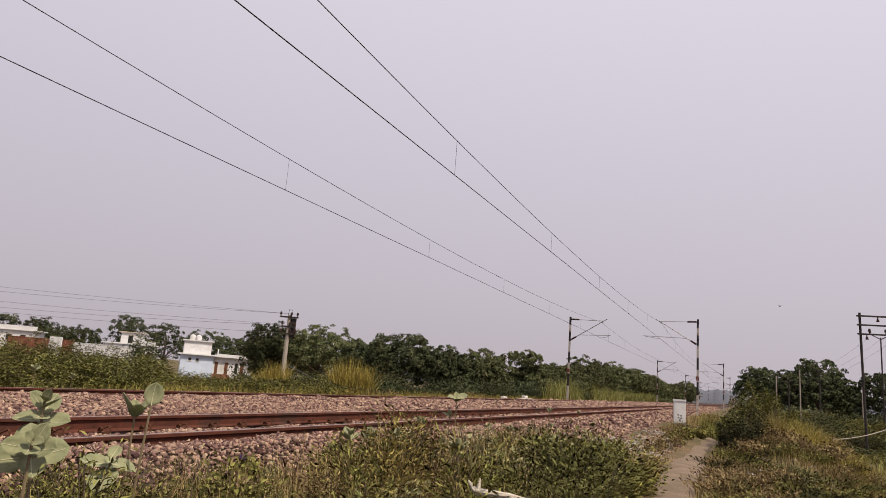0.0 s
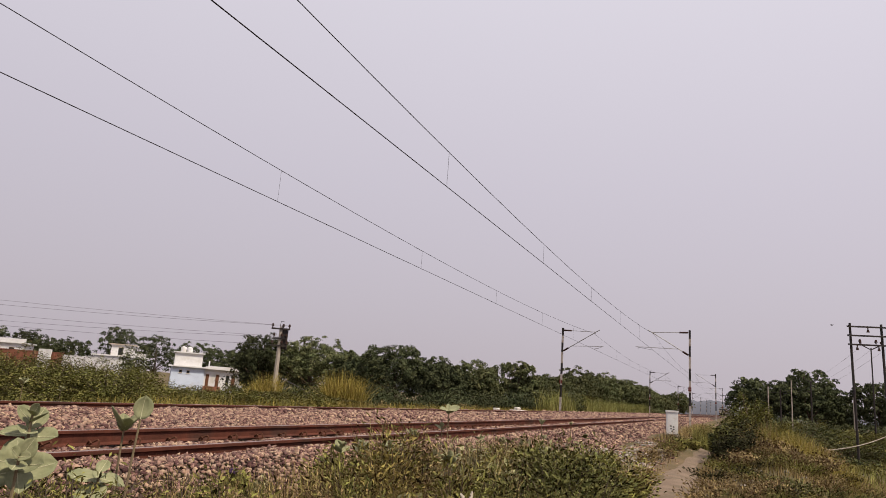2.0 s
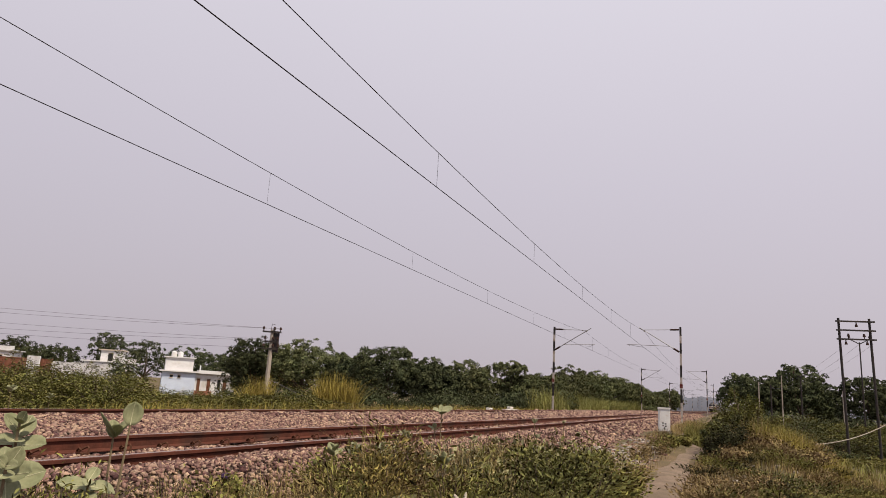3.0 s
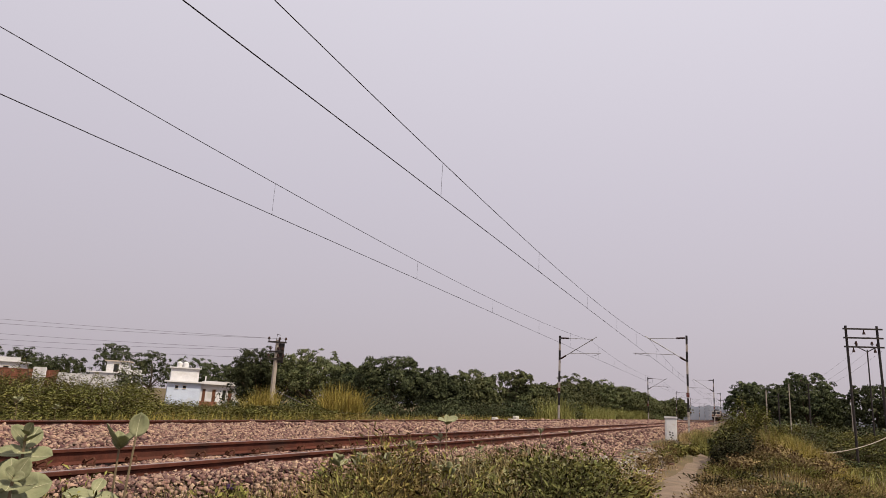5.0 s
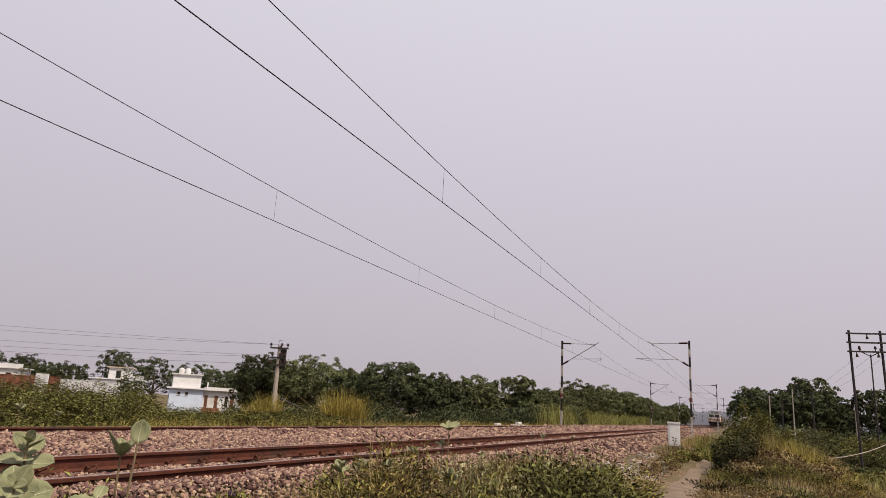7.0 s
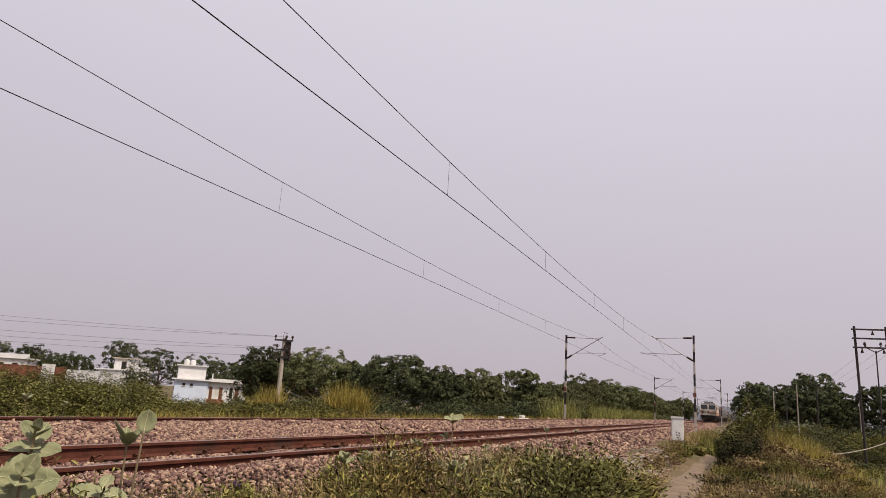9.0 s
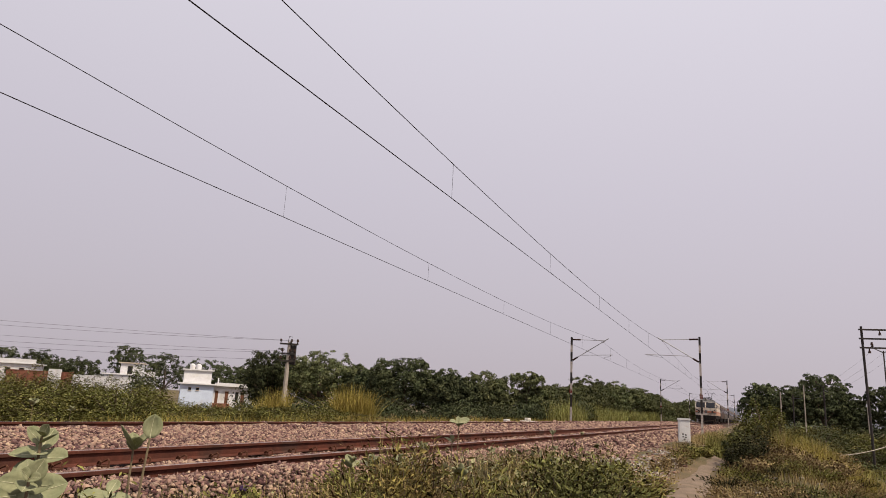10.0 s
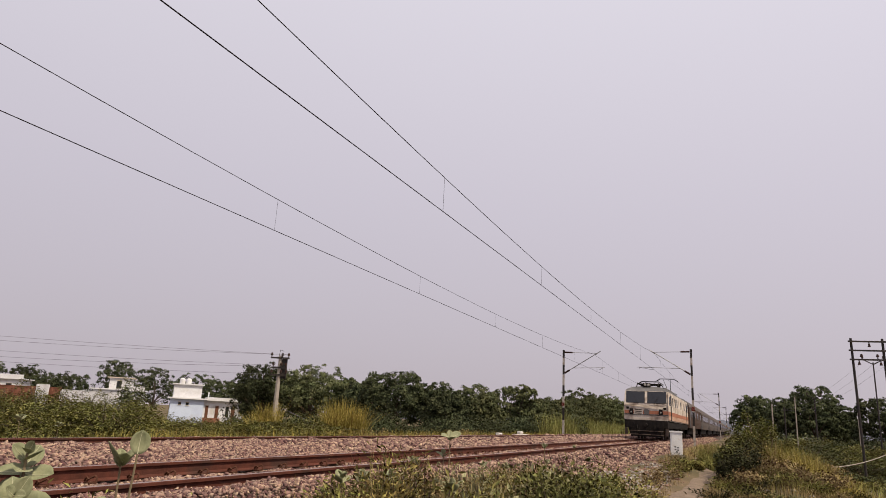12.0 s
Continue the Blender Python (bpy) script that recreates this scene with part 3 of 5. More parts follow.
def locomotive():
    """Electric locomotive; origin at rail level under its front face, its body runs to +y."""
    L = 20.4
    t = thing("locomotive", pose(0, 52, 0), "cream electric locomotive with orange band hauling a train", "locomotive")
    low = [(-1.5, 1.36), (1.5, 1.36), (1.53, 1.6), (1.53, 2.35), (1.50, 3.40), (-1.50, 3.40), (-1.53, 2.35), (-1.53, 1.6)]
    body = part("body", shell(bmesh.new(), low, 0.0, L, 0.28, 0.28), TP["cream"], t, "cream painted steel body")
    rf = [(-1.50, 3.402), (1.50, 3.402), (1.38, 3.56), (0.95, 3.72), (0.0, 3.80), (-0.95, 3.72), (-1.38, 3.56)]
    roof = part("roof", shell(bmesh.new(), rf, 0.322, L - 0.322, 1.7, 1.7, 3.402), TP["roof"], t, "sooty dark grey roof")
    for z0, z1, mt in ((1.78, 2.02, "orange"),):
        for sx in (-1, 1):
            part("side_band", boxed(sx * 1.532 - 0.006, sx * 1.532 + 0.006, 0.02, L - 0.02, z0 - 0.04, z1), TP[mt], body, "orange side band")
            part("lower_panel", boxed(sx * 1.531 - 0.005, sx * 1.531 + 0.005, 0.02, L - 0.02, 1.42, z0 - 0.05), TP["peach"], body, "faded peach lower side")
        part("front_band", boxed(-1.5, 1.5, -0.012, 0.0, z0, z1), TP[mt], body, "orange front band")
    for sx in (-1, 1):
        # windscreens lie on the raked face
        m = Matrix.Translation((sx * 0.74, 0.196, 2.95)) @ Matrix.Rotation(-math.atan(0.28), 4, "X")
        part("windscreen", boxed(-0.655, 0.655, -0.022, 0.012, -0.42, 0.44, bevel=0.012), TP["glass"], body, "dark glass windscreen", m)
        part("wiper", tubed([(sx * 0.55, -0.04, 2.45), (sx * 0.85, 0.10, 3.0)], 0.014, 4), TP["under"], body)
        hb = bmesh.new()
        bmesh.ops.create_cone(hb, cap_ends=True, segments=14, radius1=0.13, radius2=0.15, depth=0.1, matrix=Matrix.Translation((sx * 1.02, -0.05, 1.90)) @ Matrix.Rotation(math.pi / 2, 4, "X"))
        hl = part("headlight", hb, TP["under"], body, "paired black headlight housing")
        hb = bmesh.new()
        bmesh.ops.create_uvsphere(hb, u_segments=10, v_segments=6, radius=0.07, matrix=Matrix.Translation((sx * 1.02, -0.09, 1.90)) @ Matrix.Diagonal((1, 0.3, 1, 1)))
        part("lens", hb, TP["lamp"], hl)
        bf = bmesh.new()
        bmesh.ops.create_cone(bf, cap_ends=True, segments=14, radius1=0.11, radius2=0.11, depth=0.5, matrix=Matrix.Translation((sx * 0.98, -0.25, 1.08)) @ Matrix.Rotation(math.pi / 2, 4, "X"))
        bmesh.ops.create_cone(bf, cap_ends=True, segments=16, radius1=0.24, radius2=0.24, depth=0.06, matrix=Matrix.Translation((sx * 0.98, -0.52, 1.08)) @ Matrix.Rotation(math.pi / 2, 4, "X"))
        part("buffer", bf, TP["under"], t, "round black buffer")
        # cab doors, side windows and grilles
        for y in (1.9, L - 2.5):
            part("cab_door", boxed(sx * 1.535 - 0.012, sx * 1.535 + 0.012, y, y + 0.62, 1.4, 3.2), TP["under"], body, "dark recessed cab door")
        for y in (0.85, L - 1.65):
            part("side_window", boxed(sx * 1.53 - 0.015, sx * 1.53 + 0.015, y, y + 0.75, 2.45, 3.1), TP["glass"], body)
        for k in (0, 1, 2, 4, 6):
            y = 3.6 + k * 1.95
            part("side_grille" if k % 2 else "side_panel_window", boxed(sx * 1.525 - 0.02, sx * 1.525 + 0.02, y, y + (0.75 if k % 2 else 0.4), 2.5, 3.1),
                 TP["roof" if k % 2 else "glass"], body)
    part("window_pillar", boxed(-0.085, 0.085, -0.03, 0.012, -0.42, 0.42), TP["cream"], body, "cream centre pillar", Matrix.Translation((0, 0.19, 2.95)) @ Matrix.Rotation(-math.atan(0.28), 4, "X"))
    for sx in (-1.28, 1.28):
        part("marker_light", boxed(sx - 0.09, sx + 0.09, -0.03, 0.0, 2.1, 2.26, bevel=0.01), TP["under"], body, "dark marker light")
    part("front_stripe", boxed(-1.5, 1.5, -0.014, -0.001, 1.70, 1.76), TP["roof"], body, "thin dark front stripe")
    part("front_sill", boxed(-1.5, 1.5, -0.05, 0.02, 2.40, 2.46, bevel=0.01), TP["cream"], body, "ledge under the windscreens")
    # number bars and emblem panel on the front
    pn = part("front_panel", boxed(-0.84, -0.22, -0.026, -0.0125, 1.74, 2.16), TP["cream"], body, "cream number panel")
    for z in (1.80, 1.92, 2.05):
        part("number_bar", boxed(-0.76, -0.30, -0.032, -0.0265, z, z + 0.045), TP["under"], pn)
    eb = bmesh.new()
    bmesh.ops.create_cone(eb, cap_ends=True, segments=18, radius1=0.2, radius2=0.2, depth=0.02, matrix=Matrix.Translation((0.04, -0.026, 1.94)) @ Matrix.Rotation(math.pi / 2, 4, "X"))
    part("front_emblem", eb, TP["roof"], body, "dull round emblem plate")
    for sx in (-1.02, 1.02):
        part("lamp_surround", boxed(sx - 0.13, sx + 0.13, -0.03, -0.0125, 1.72, 2.14, bevel=0.01), TP["under"], body, "dark lamp surround")
    for sx in (-0.66, 0.0, 0.66):
        part("front_grab_rail", tubed([(sx - 0.25, -0.05, 2.34), (sx + 0.25, -0.05, 2.34)], 0.014, 4), TP["cream"], body)
    bm = boxed(-1.45, 1.45, 0.15, L - 0.15, 0.85, 1.358)
    part("underframe", bm, TP["under"], t, "black underframe")
    part("buffer_beam", boxed(-1.48, 1.48, -0.04, 0.15, 0.80, 1.355, bevel=0.02), TP["under"], t)
    cp = bmesh.new()
    prism(cp, [(-1.25, 0.82), (1.25, 0.82), (1.05, 0.22), (-1.05, 0.22)], -0.1, 0.05)
    for k in range(9):
        x = -1.0 + k * 0.25
        box(cp, x - 0.03, x + 0.03, -0.16, -0.101, 0.2, 0.8)
    part("cattle_guard", cp, TP["under"], t, "black barred cattle guard")
    for z in (0.35, 0.6):
        part("guard_bar", tubed([(-1.2, -0.2, z), (1.2, -0.2, z)], 0.03, 5), TP["wheel"], t, "rusty guard bar")
    part("step_ladder", boxed(1.3, 1.5, -0.06, 0.1, 0.35, 0.8), TP["wheel"], t)
    part("step_ladder", boxed(-1.5, -1.3, -0.06, 0.1, 0.35, 0.8), TP["wheel"], t)
    part("coupler", tubed([(0, 0.0, 1.02), (0, -0.6, 1.02)], 0.12, 8), TP["under"], t)
    for sx in (-0.6, 0.6):
        part("brake_hose", tubed([(sx, -0.05, 1.0), (sx, -0.25, 0.8), (sx, -0.2, 0.5)], 0.03, 6), TP["under"], t)
    bogie(t, 4.3, 3, 1.85)
    bogie(t, L - 4.3, 3, 1.85)
    part("transformer_tank", boxed(-1.3, 1.3, 8.2, 12.2, 0.35, 0.84, bevel=0.04), TP["under"], t)
    # roof gear
    hb = boxed(-0.26, 0.26, 0.78, 1.3, 3.70, 4.02, bevel=0.06)
    tl = part("top_headlight", hb, TP["under"], t, "roof-top twin headlight housing")
    for sx in (-0.12, 0.12):
        b2 = bmesh.new()
        bmesh.ops.create_uvsphere(b2, u_segments=10, v_segments=6, radius=0.1, matrix=Matrix.Translation((sx, 0.77, 3.88)) @ Matrix.Diagonal((1, 0.3, 1, 1)))
        part("lens", b2, TP["lamp"], tl)
    for k in range(3):
        part("roof_hatch", boxed(-0.95, 0.95, 5.8 + 3.1 * k, 8.3 + 3.1 * k, 3.70, 3.98, bevel=0.08), TP["roof"], roof)
    for sx in (-0.75, 0.75):
        part("roof_rail", tubed([(sx, 1.0, 3.74), (sx, 1.6, 4.05), (sx, 4.6, 4.05), (sx, 5.0, 3.86)], 0.035, 5), TP["under"], roof)

    def pantograph(y, up):
        h = 5.43 if up else 4.25
        b = bmesh.new()
        box(b, -0.8, 0.8, y - 0.8, y + 0.8, 4.0, 4.07)
        for sx in (-0.6, 0.6):
            for sy in (-0.6, 0.6):
                tube(b, [(sx, y + sy, 3.7), (sx, y + sy, 4.0)], 0.07, 6)
        pg = part("pantograph", b, TP["under"], t, "raised single-arm pantograph" if up else "folded pantograph")
        knee = (y + 1.15, 4.07 + (h - 4.07) * 0.5)
        for sx in (-0.35, 0.35):
            part("pantograph_arm", tubed([(sx, y - 0.5, 4.07), (sx * 0.5, knee[0], knee[1])], 0.03, 5), TP["under"], pg)
            part("pantograph_arm", tubed([(sx * 0.5, knee[0], knee[1]), (sx, y - 0.1, h - 0.06)], 0.025, 5), TP["under"], pg)
        for sy in (-0.2, 0.1):
            part("contact_strip", tubed([(-0.95, y - 0.1 + sy, h - 0.22), (-0.62, y - 0.1 + sy, h), (0.62, y - 0.1 + sy, h), (0.95, y - 0.1 + sy, h - 0.22)], 0.03, 5), TP["under"], pg)
    pantograph(3.2, False)
    pantograph(L - 3.6, True)
    return t


def coach(power_car):
    """A passenger coach; origin at rail level at its leading end."""
    L = 23.2
    t = thing("power_car" if power_car else "passenger_coach", pose(0, 80, 0),
              "dusty brown luggage and power car" if power_car else "dusty grey-brown passenger coach with small windows", "train coach", "train")
    low = [(-1.55, 1.05), (1.55, 1.05), (1.62, 1.6), (1.60, 3.1), (-1.60, 3.1), (-1.62, 1.6)]
    body = part("body", prism(bmesh.new(), low, 0.3, L), TP["van" if power_car else "coach"], t, "dusty ribbed coach side")
    rf = [(-1.60, 3.102), (1.60, 3.102), (1.45, 3.5), (1.0, 3.85), (0.0, 4.02), (-1.0, 3.85), (-1.45, 3.5)]
    part("roof", prism(bmesh.new(), rf, 0.3, L), TP["coach"], t, "grey curved roof")
    part("gangway", boxed(-0.6, 0.6, -0.1, 0.3, 1.1, 3.2, bevel=0.05), TP["under"], t, "black gangway bellows")
    part("underframe", boxed(-1.3, 1.3, 3.5, L - 3.5, 0.45, 1.05), TP["under"], t)
    if not power_car:
        for sx in (-1, 1):
            part("side_band", boxed(sx * 1.612 - 0.012, sx * 1.612 + 0.012, 0.32, L - 0.02, 2.02, 2.9), TP["coach_band"], body, "darker window band")
    n = 4 if power_car else 9
    for sx in (-1, 1):
        for k in range(n):
            y = 3.2 + (L - 7.0) * k / (n - 1)
            part("window", boxed(sx * 1.62 - 0.02, sx * 1.62 + 0.02, y, y + 1.15, 2.15, 2.8), TP["glass"], body)
        for y in (1.1, L - 1.9):
            part("door", boxed(sx * 1.60 - 0.035, sx * 1.60 + 0.035, y, y + 0.75, 1.08, 2.95), TP["roof"], body, "dark recessed door")
    bogie(t, 4.2, 2, 2.6)
    bogie(t, L - 4.2, 2, 2.6)
    return t


loco = locomotive()
power_car = coach(True)
first_coach = coach(False)
coaches = [first_coach] + [copy_thing(first_coach, pose(0, 130 + 23.4 * k, 0)) for k in range(12)]

# ---------- white trackside box ----------
def trackside_box():
    t = thing("trackside_box", pose(3.55, 31.5, -0.27, 0, 0, 8), "white-painted steel trackside equipment box on ballast edge", "equipment box")
    b = boxed(-0.24, 0.24, -0.2, 0.2, 0.0, 0.92, bevel=0.012)
    body = part("cabinet_body", b, M["white_box"], t, "white painted cabinet")
    lid = bmesh.new()
    prism(lid, [(-0.27, 0.92), (0.27, 0.92), (0.27, 0.95), (0.24, 0.99), (-0.24, 0.99), (-0.27, 0.95)], -0.23, 0.23)
    part("lid", lid, M["white_box"], t, "overhanging white lid")
    part("door", boxed(-0.19, 0.19, -0.208, -0.2005, 0.06, 0.86, bevel=0.004), M["white_box"], body)
    for x, z in ((-0.06, 0.33), (0.05, 0.30), (-0.05, 0.22), (0.06, 0.20), (0.0, 0.12)):
        part("stencil_mark", boxed(x - 0.035, x + 0.035, -0.213, -0.2085, z - 0.025, z + 0.025), M["black"], body, "black stencilled mark")
    part("plinth", boxed(-0.3, 0.3, -0.26, 0.26, -0.35, 0.0), M["concrete"], t, "concrete plinth")
    return t


trackside_box()

# ---------- power poles ----------
def pin_insulator(parent, x, y, z, up=True):
    b = tubed([(x, y, z), (x, y, z + (0.12 if up else -0.12))], 0.03, 6)
    bmesh.ops.create_cone(b, cap_ends=True, segments=8, radius1=0.09, radius2=0.05, depth=0.16, matrix=Matrix.Translation((x, y, z + (0.18 if up else -0.18))))
    part("insulator", b, M["insulator"], parent)


def village_pole():
    x, y = -20.1, 34.8
    g = float(gz(x, y))
    t = thing("electricity_pole", pose(x, y, g, 0, 0, 26), "pale cement electricity pole with steel cross arms", "utility pole")
    h = 4.05 - g
    part("pole_shaft", tubed([(0, 0, -0.5), (0, 0, h * 0.5), (0, 0, h)], 0.17, 8, 0.11), M["pole_pale"], t, "tapered cement shaft")
    for z, w in ((h - 0.15, 0.58), (h - 0.75, 0.42), (h - 1.2, 0.5)):
        a = part("cross_arm", boxed(-w, w, -0.16, -0.10, z - 0.05, z + 0.05), M["steel_dark"], t, "dark steel cross arm")
        for sx in (-w * 0.9, w * 0.25, w * 0.9):
            pin_insulator(a, sx, -0.13, z + 0.05)
    part("stay_bracket", boxed(0.1, 0.45, -0.05, 0.05, h - 1.4, h - 0.2), M["steel_dark"], t)
    part("lamp_hook", tubed([(-0.1, 0, h), (-0.05, 0, h + 0.35), (0.15, 0, h + 0.3)], 0.02, 5), M["steel_dark"], t)
    return t


village_pole()
supply = thing("supply_line", pose(0, 0, 0), "dull thin supply wires strung to the village pole", "power line")
for dz, dx, sag in ((4.15, -0.6, 0.5), (4.12, 0.5, 0.85), (3.45, -0.4, 0.75), (3.40, 0.4, 1.15), (2.9, 0.2, 0.9)):
    pts = []
    for i in range(25):
        u = i / 24
        pts.append((-20.1 + dx - 52 * u, 34.8 - 25 * u, dz + 2.1 * u - sag * 4 * u * (1 - u)))
    part("wire", tubed(pts, 0.0075, 4), M["alu_wire"], supply)
part("guy_wire", tubed([(-20.0, 34.8, 1.0), (-14.5, 34.2, -0.7)], 0.018, 4), M["alu_wire"], supply, "guy wire")


def double_pole():
    x, y = 12.4, 45.1
    g = float(gz(x, y))
    t = thing("double_pole_structure", pose(x, y, g, 0, -0.8, 16), "dark steel double-pole power structure with cross arms", "utility pole")
    h = 6.45 - g
    for sx in (0, 1.70):
        part("pole_shaft", tubed([(sx, 0, -0.5), (sx, 0, h)], 0.075, 8, 0.07), M["steel_dark"], t, "dark steel pole")
    for z in (h - 0.2, h - 0.72, h - 1.24):
        a = part("cross_arm", boxed(-0.22, 1.94, -0.17, -0.10, z - 0.045, z + 0.045), M["steel_dark"], t, "dark channel cross arm")
        if z > h - 0.3:
            pin_insulator(a, 0.9, -0.15, z - 0.05, False)
        elif z < h - 1.0:
            for q in (0.26, 1.42):
                pin_insulator(a, q, -0.15, z - 0.05, False)
            for q in (0.42, 1.28):
                pin_insulator(a, q, -0.15, z + 0.06)
    return t


double_pole()


def slim_pole(x, y, top, r, mat, label, lean=0.0, arm=False):
    g = float(gz(x, y))
    t = thing("electricity_pole", pose(x, y, g, 0, lean, 0), label, "utility pole", "slim poles")
    part("pole_shaft", tubed([(0, 0, -0.4), (0, 0, top - g)], r, 7, r * 0.75), M[mat], t)
    if arm:
        a = part("cross_arm", tubed([(-0.7, 0, top - g + 0.25), (0, 0, top - g - 0.15), (0.7, 0, top - g + 0.25)], 0.04, 5), M["steel_dark"], t, "V-shaped cross arm")
        for q in (-0.65, 0.65):
            pin_insulator(a, q, 0, top - g + 0.2)
    else:
        part("pole_cap", tubed([(0, 0, top - g), (0, 0, top - g + 0.08)], r * 0.9, 7, r * 0.4), M["steel_dark"], t)


slim_pole(10.0, 57.6, 3.6, 0.049, "pole_pale", "slim pale cement pole among shrubs")
slim_pole(13.4, 80.7, 4.8, 0.09, "steel_dark", "dark pole with V-shaped arm before trees", arm=True)
slim_pole(9.3, 79.3, 3.9, 0.075, "pole_pale", "slim pale cement pole among shrubs")
slim_pole(10.4, 78.5, 3.6, 0.08, "steel_dark", "slim dark pole among shrubs")
slim_pole(15.35, 58.0, 6.3, 0.06, "steel_dark", "dark slim pole with insulators behind the double pole", arm=True)
slim_pole(16.4, 75.0, 3.2, 0.075, "pole_pale", "slim pale cement pole among shrubs")
field_line = thing("field_line", pose(0, 0, 0), "thin wires running back from the double pole", "power line")
for q in (0.28, 0.95, 1.6):
    pts = [(12.4 + q - (2.9 - q * 0.4) * u * 1.3, 45.1 + 70 * u, 5.0 - 1.6 * 4 * u * (1 - u) + 0.2 * u) for u in np.linspace(0, 1, 20)]
    part("wire", tubed(pts, 0.0055, 4), M["alu_wire"], field_line)
cable = thing("slack_cable", pose(0, 0, 0), "pale slack cable hanging over the shrubs", "cable")
part("cable_run", tubed([(8.6 + 5.2 * u, 35 + 6 * u, -0.55 + 1.25 * u - 0.4 * 4 * u * (1 - u)) for u in np.linspace(0, 1, 14)], 0.022, 5), M["pole_pale"], cable)

# ---------- houses ----------
def opening(parent, x0, x1, z0, z1, mat="dark_opening", y=0.0, name="window"):
    o = part(name, boxed(x0, x1, y - 0.05, y + 0.04, z0, z1), M[mat], parent)
    part("frame", boxed(x0 - 0.08, x1 + 0.08, y - 0.09, y - 0.051, z1, z1 + 0.1), M["cream"], o)
    part("sill", boxed(x0 - 0.08, x1 + 0.08, y - 0.12, y - 0.051, z0 - 0.08, z0), M["cream"], o)


def white_house():
    x, y = -79.0, 85.3
    g = float(gz(x, y))
    t = thing("village_house", pose(x, y, g, 0, 0, 46), "whitewashed two-storey village house with flat roofs and tanks", "house")
    r = 1.75 - g
    w = part("wall", boxed(0, 5.2, 0, 6.2, -0.3, r), M["blue_wash"], t, "pale blue washed block")
    part("roof_slab", boxed(-0.45, 5.7, -0.5, 6.6, r, r + 0.22), M["lime"], t, "projecting white roof slab")
    up = part("wall", boxed(0.3, 4.7, 0.7, 5.0, r + 0.22, r + 2.3), M["lime"], t, "whitewashed upper room")
    part("roof_slab", boxed(0.0, 5.0, 0.4, 5.3, r + 2.3, r + 2.48), M["lime"], t)
    for q in (1.5, 2.5):
        tk = bmesh.new()
        bmesh.ops.create_cone(tk, cap_ends=True, segments=14, radius1=0.45, radius2=0.45, depth=0.75, matrix=Matrix.Translation((q, 2.0, r + 2.86)))
        bmesh.ops.create_cone(tk, cap_ends=True, segments=14, radius1=0.44, radius2=0.15, depth=0.2, matrix=Matrix.Translation((q, 2.0, r + 3.33)))
        part("water_tank", tk, M["lime"], t, "white plastic water tank")
    opening(w, 1.2, 1.65, r - 0.95, r - 0.55)
    opening(w, 2.4, 2.85, r - 0.95, r - 0.55)
    sd = part("side_window", boxed(-0.04, 0.05, 2.6, 3.3, r - 1.9, r - 0.8), M["dark_opening"], w, "dark arched side window")
    part("hood", boxed(-0.3, -0.045, 2.4, 3.5, r - 0.78, r - 0.70), M["lime"], sd)
    wing = part("wall", boxed(5.203, 13.4, 1.4, 6.2, -0.3, r - 0.05), M["lime"], t, "whitewashed front wing with doors")
    part("parapet", boxed(5.703, 13.7, 0.7, 6.5, r - 0.05, r + 0.5), M["lime"], t, "white roof parapet")
    part("chimney_post", boxed(5.75, 5.95, 0.9, 1.1, r + 0.5, r + 1.3), M["lime"], t)
    for q, wd, mt, z0 in ((5.6, 0.5, "wood", 0.2), (7.2, 0.55, "wood", 0.2), (8.9, 0.5, "dark_opening", 1.0), (9.8, 0.6, "wood", 0.2), (11.9, 0.9, "dark_opening", 0.9)):
        opening(wing, q, q + wd, z0 + 0.2, r - 0.9, mt, 1.4, "door" if mt == "wood" else "window")
    part("porch_wall", boxed(5.21, 8.0, 0.1, 0.3, -0.3, 0.9), M["brickwall"], t, "low red brick porch wall")
    return t


white_house()


def long_wall(x0, y0, x1, y1, top, mat, label, cat="boundary wall", coping=True):
    L = math.hypot(x1 - x0, y1 - y0)
    g = min(float(gz(x0, y0)), float(gz(x1, y1)))
    t = thing("boundary_wall", pose(x0, y0, g, 0, 0, math.degrees(math.atan2(y1 - y0, x1 - x0))), label, cat)
    part("wall_panel", boxed(0, L, -0.12, 0.12, -0.3, top - g), M[mat], t)
    if coping:
        part("coping", boxed(-0.05, L + 0.05, -0.17, 0.17, top - g, top - g + 0.1), M[mat], t)
    for k in range(int(L / 3.5) + 1):
        part("pier", boxed(k * 3.5 - 0.18, k * 3.5 + 0.18, -0.20, -0.121, -0.3, top - g - 0.02), M[mat], t)
    return t


long_wall(-113.0, 78.6, -101.6, 82.6, 2.55, "brickwall", "unplastered red brick boundary wall")
long_wall(-101.3, 82.7, -90.2, 87.8, 2.25, "lime", "long whitewashed boundary wall")
long_wall(-104.8, 80.6, -102.9, 81.3, 3.05, "lime", "short white gatepost wall in red brick wall", coping=False)


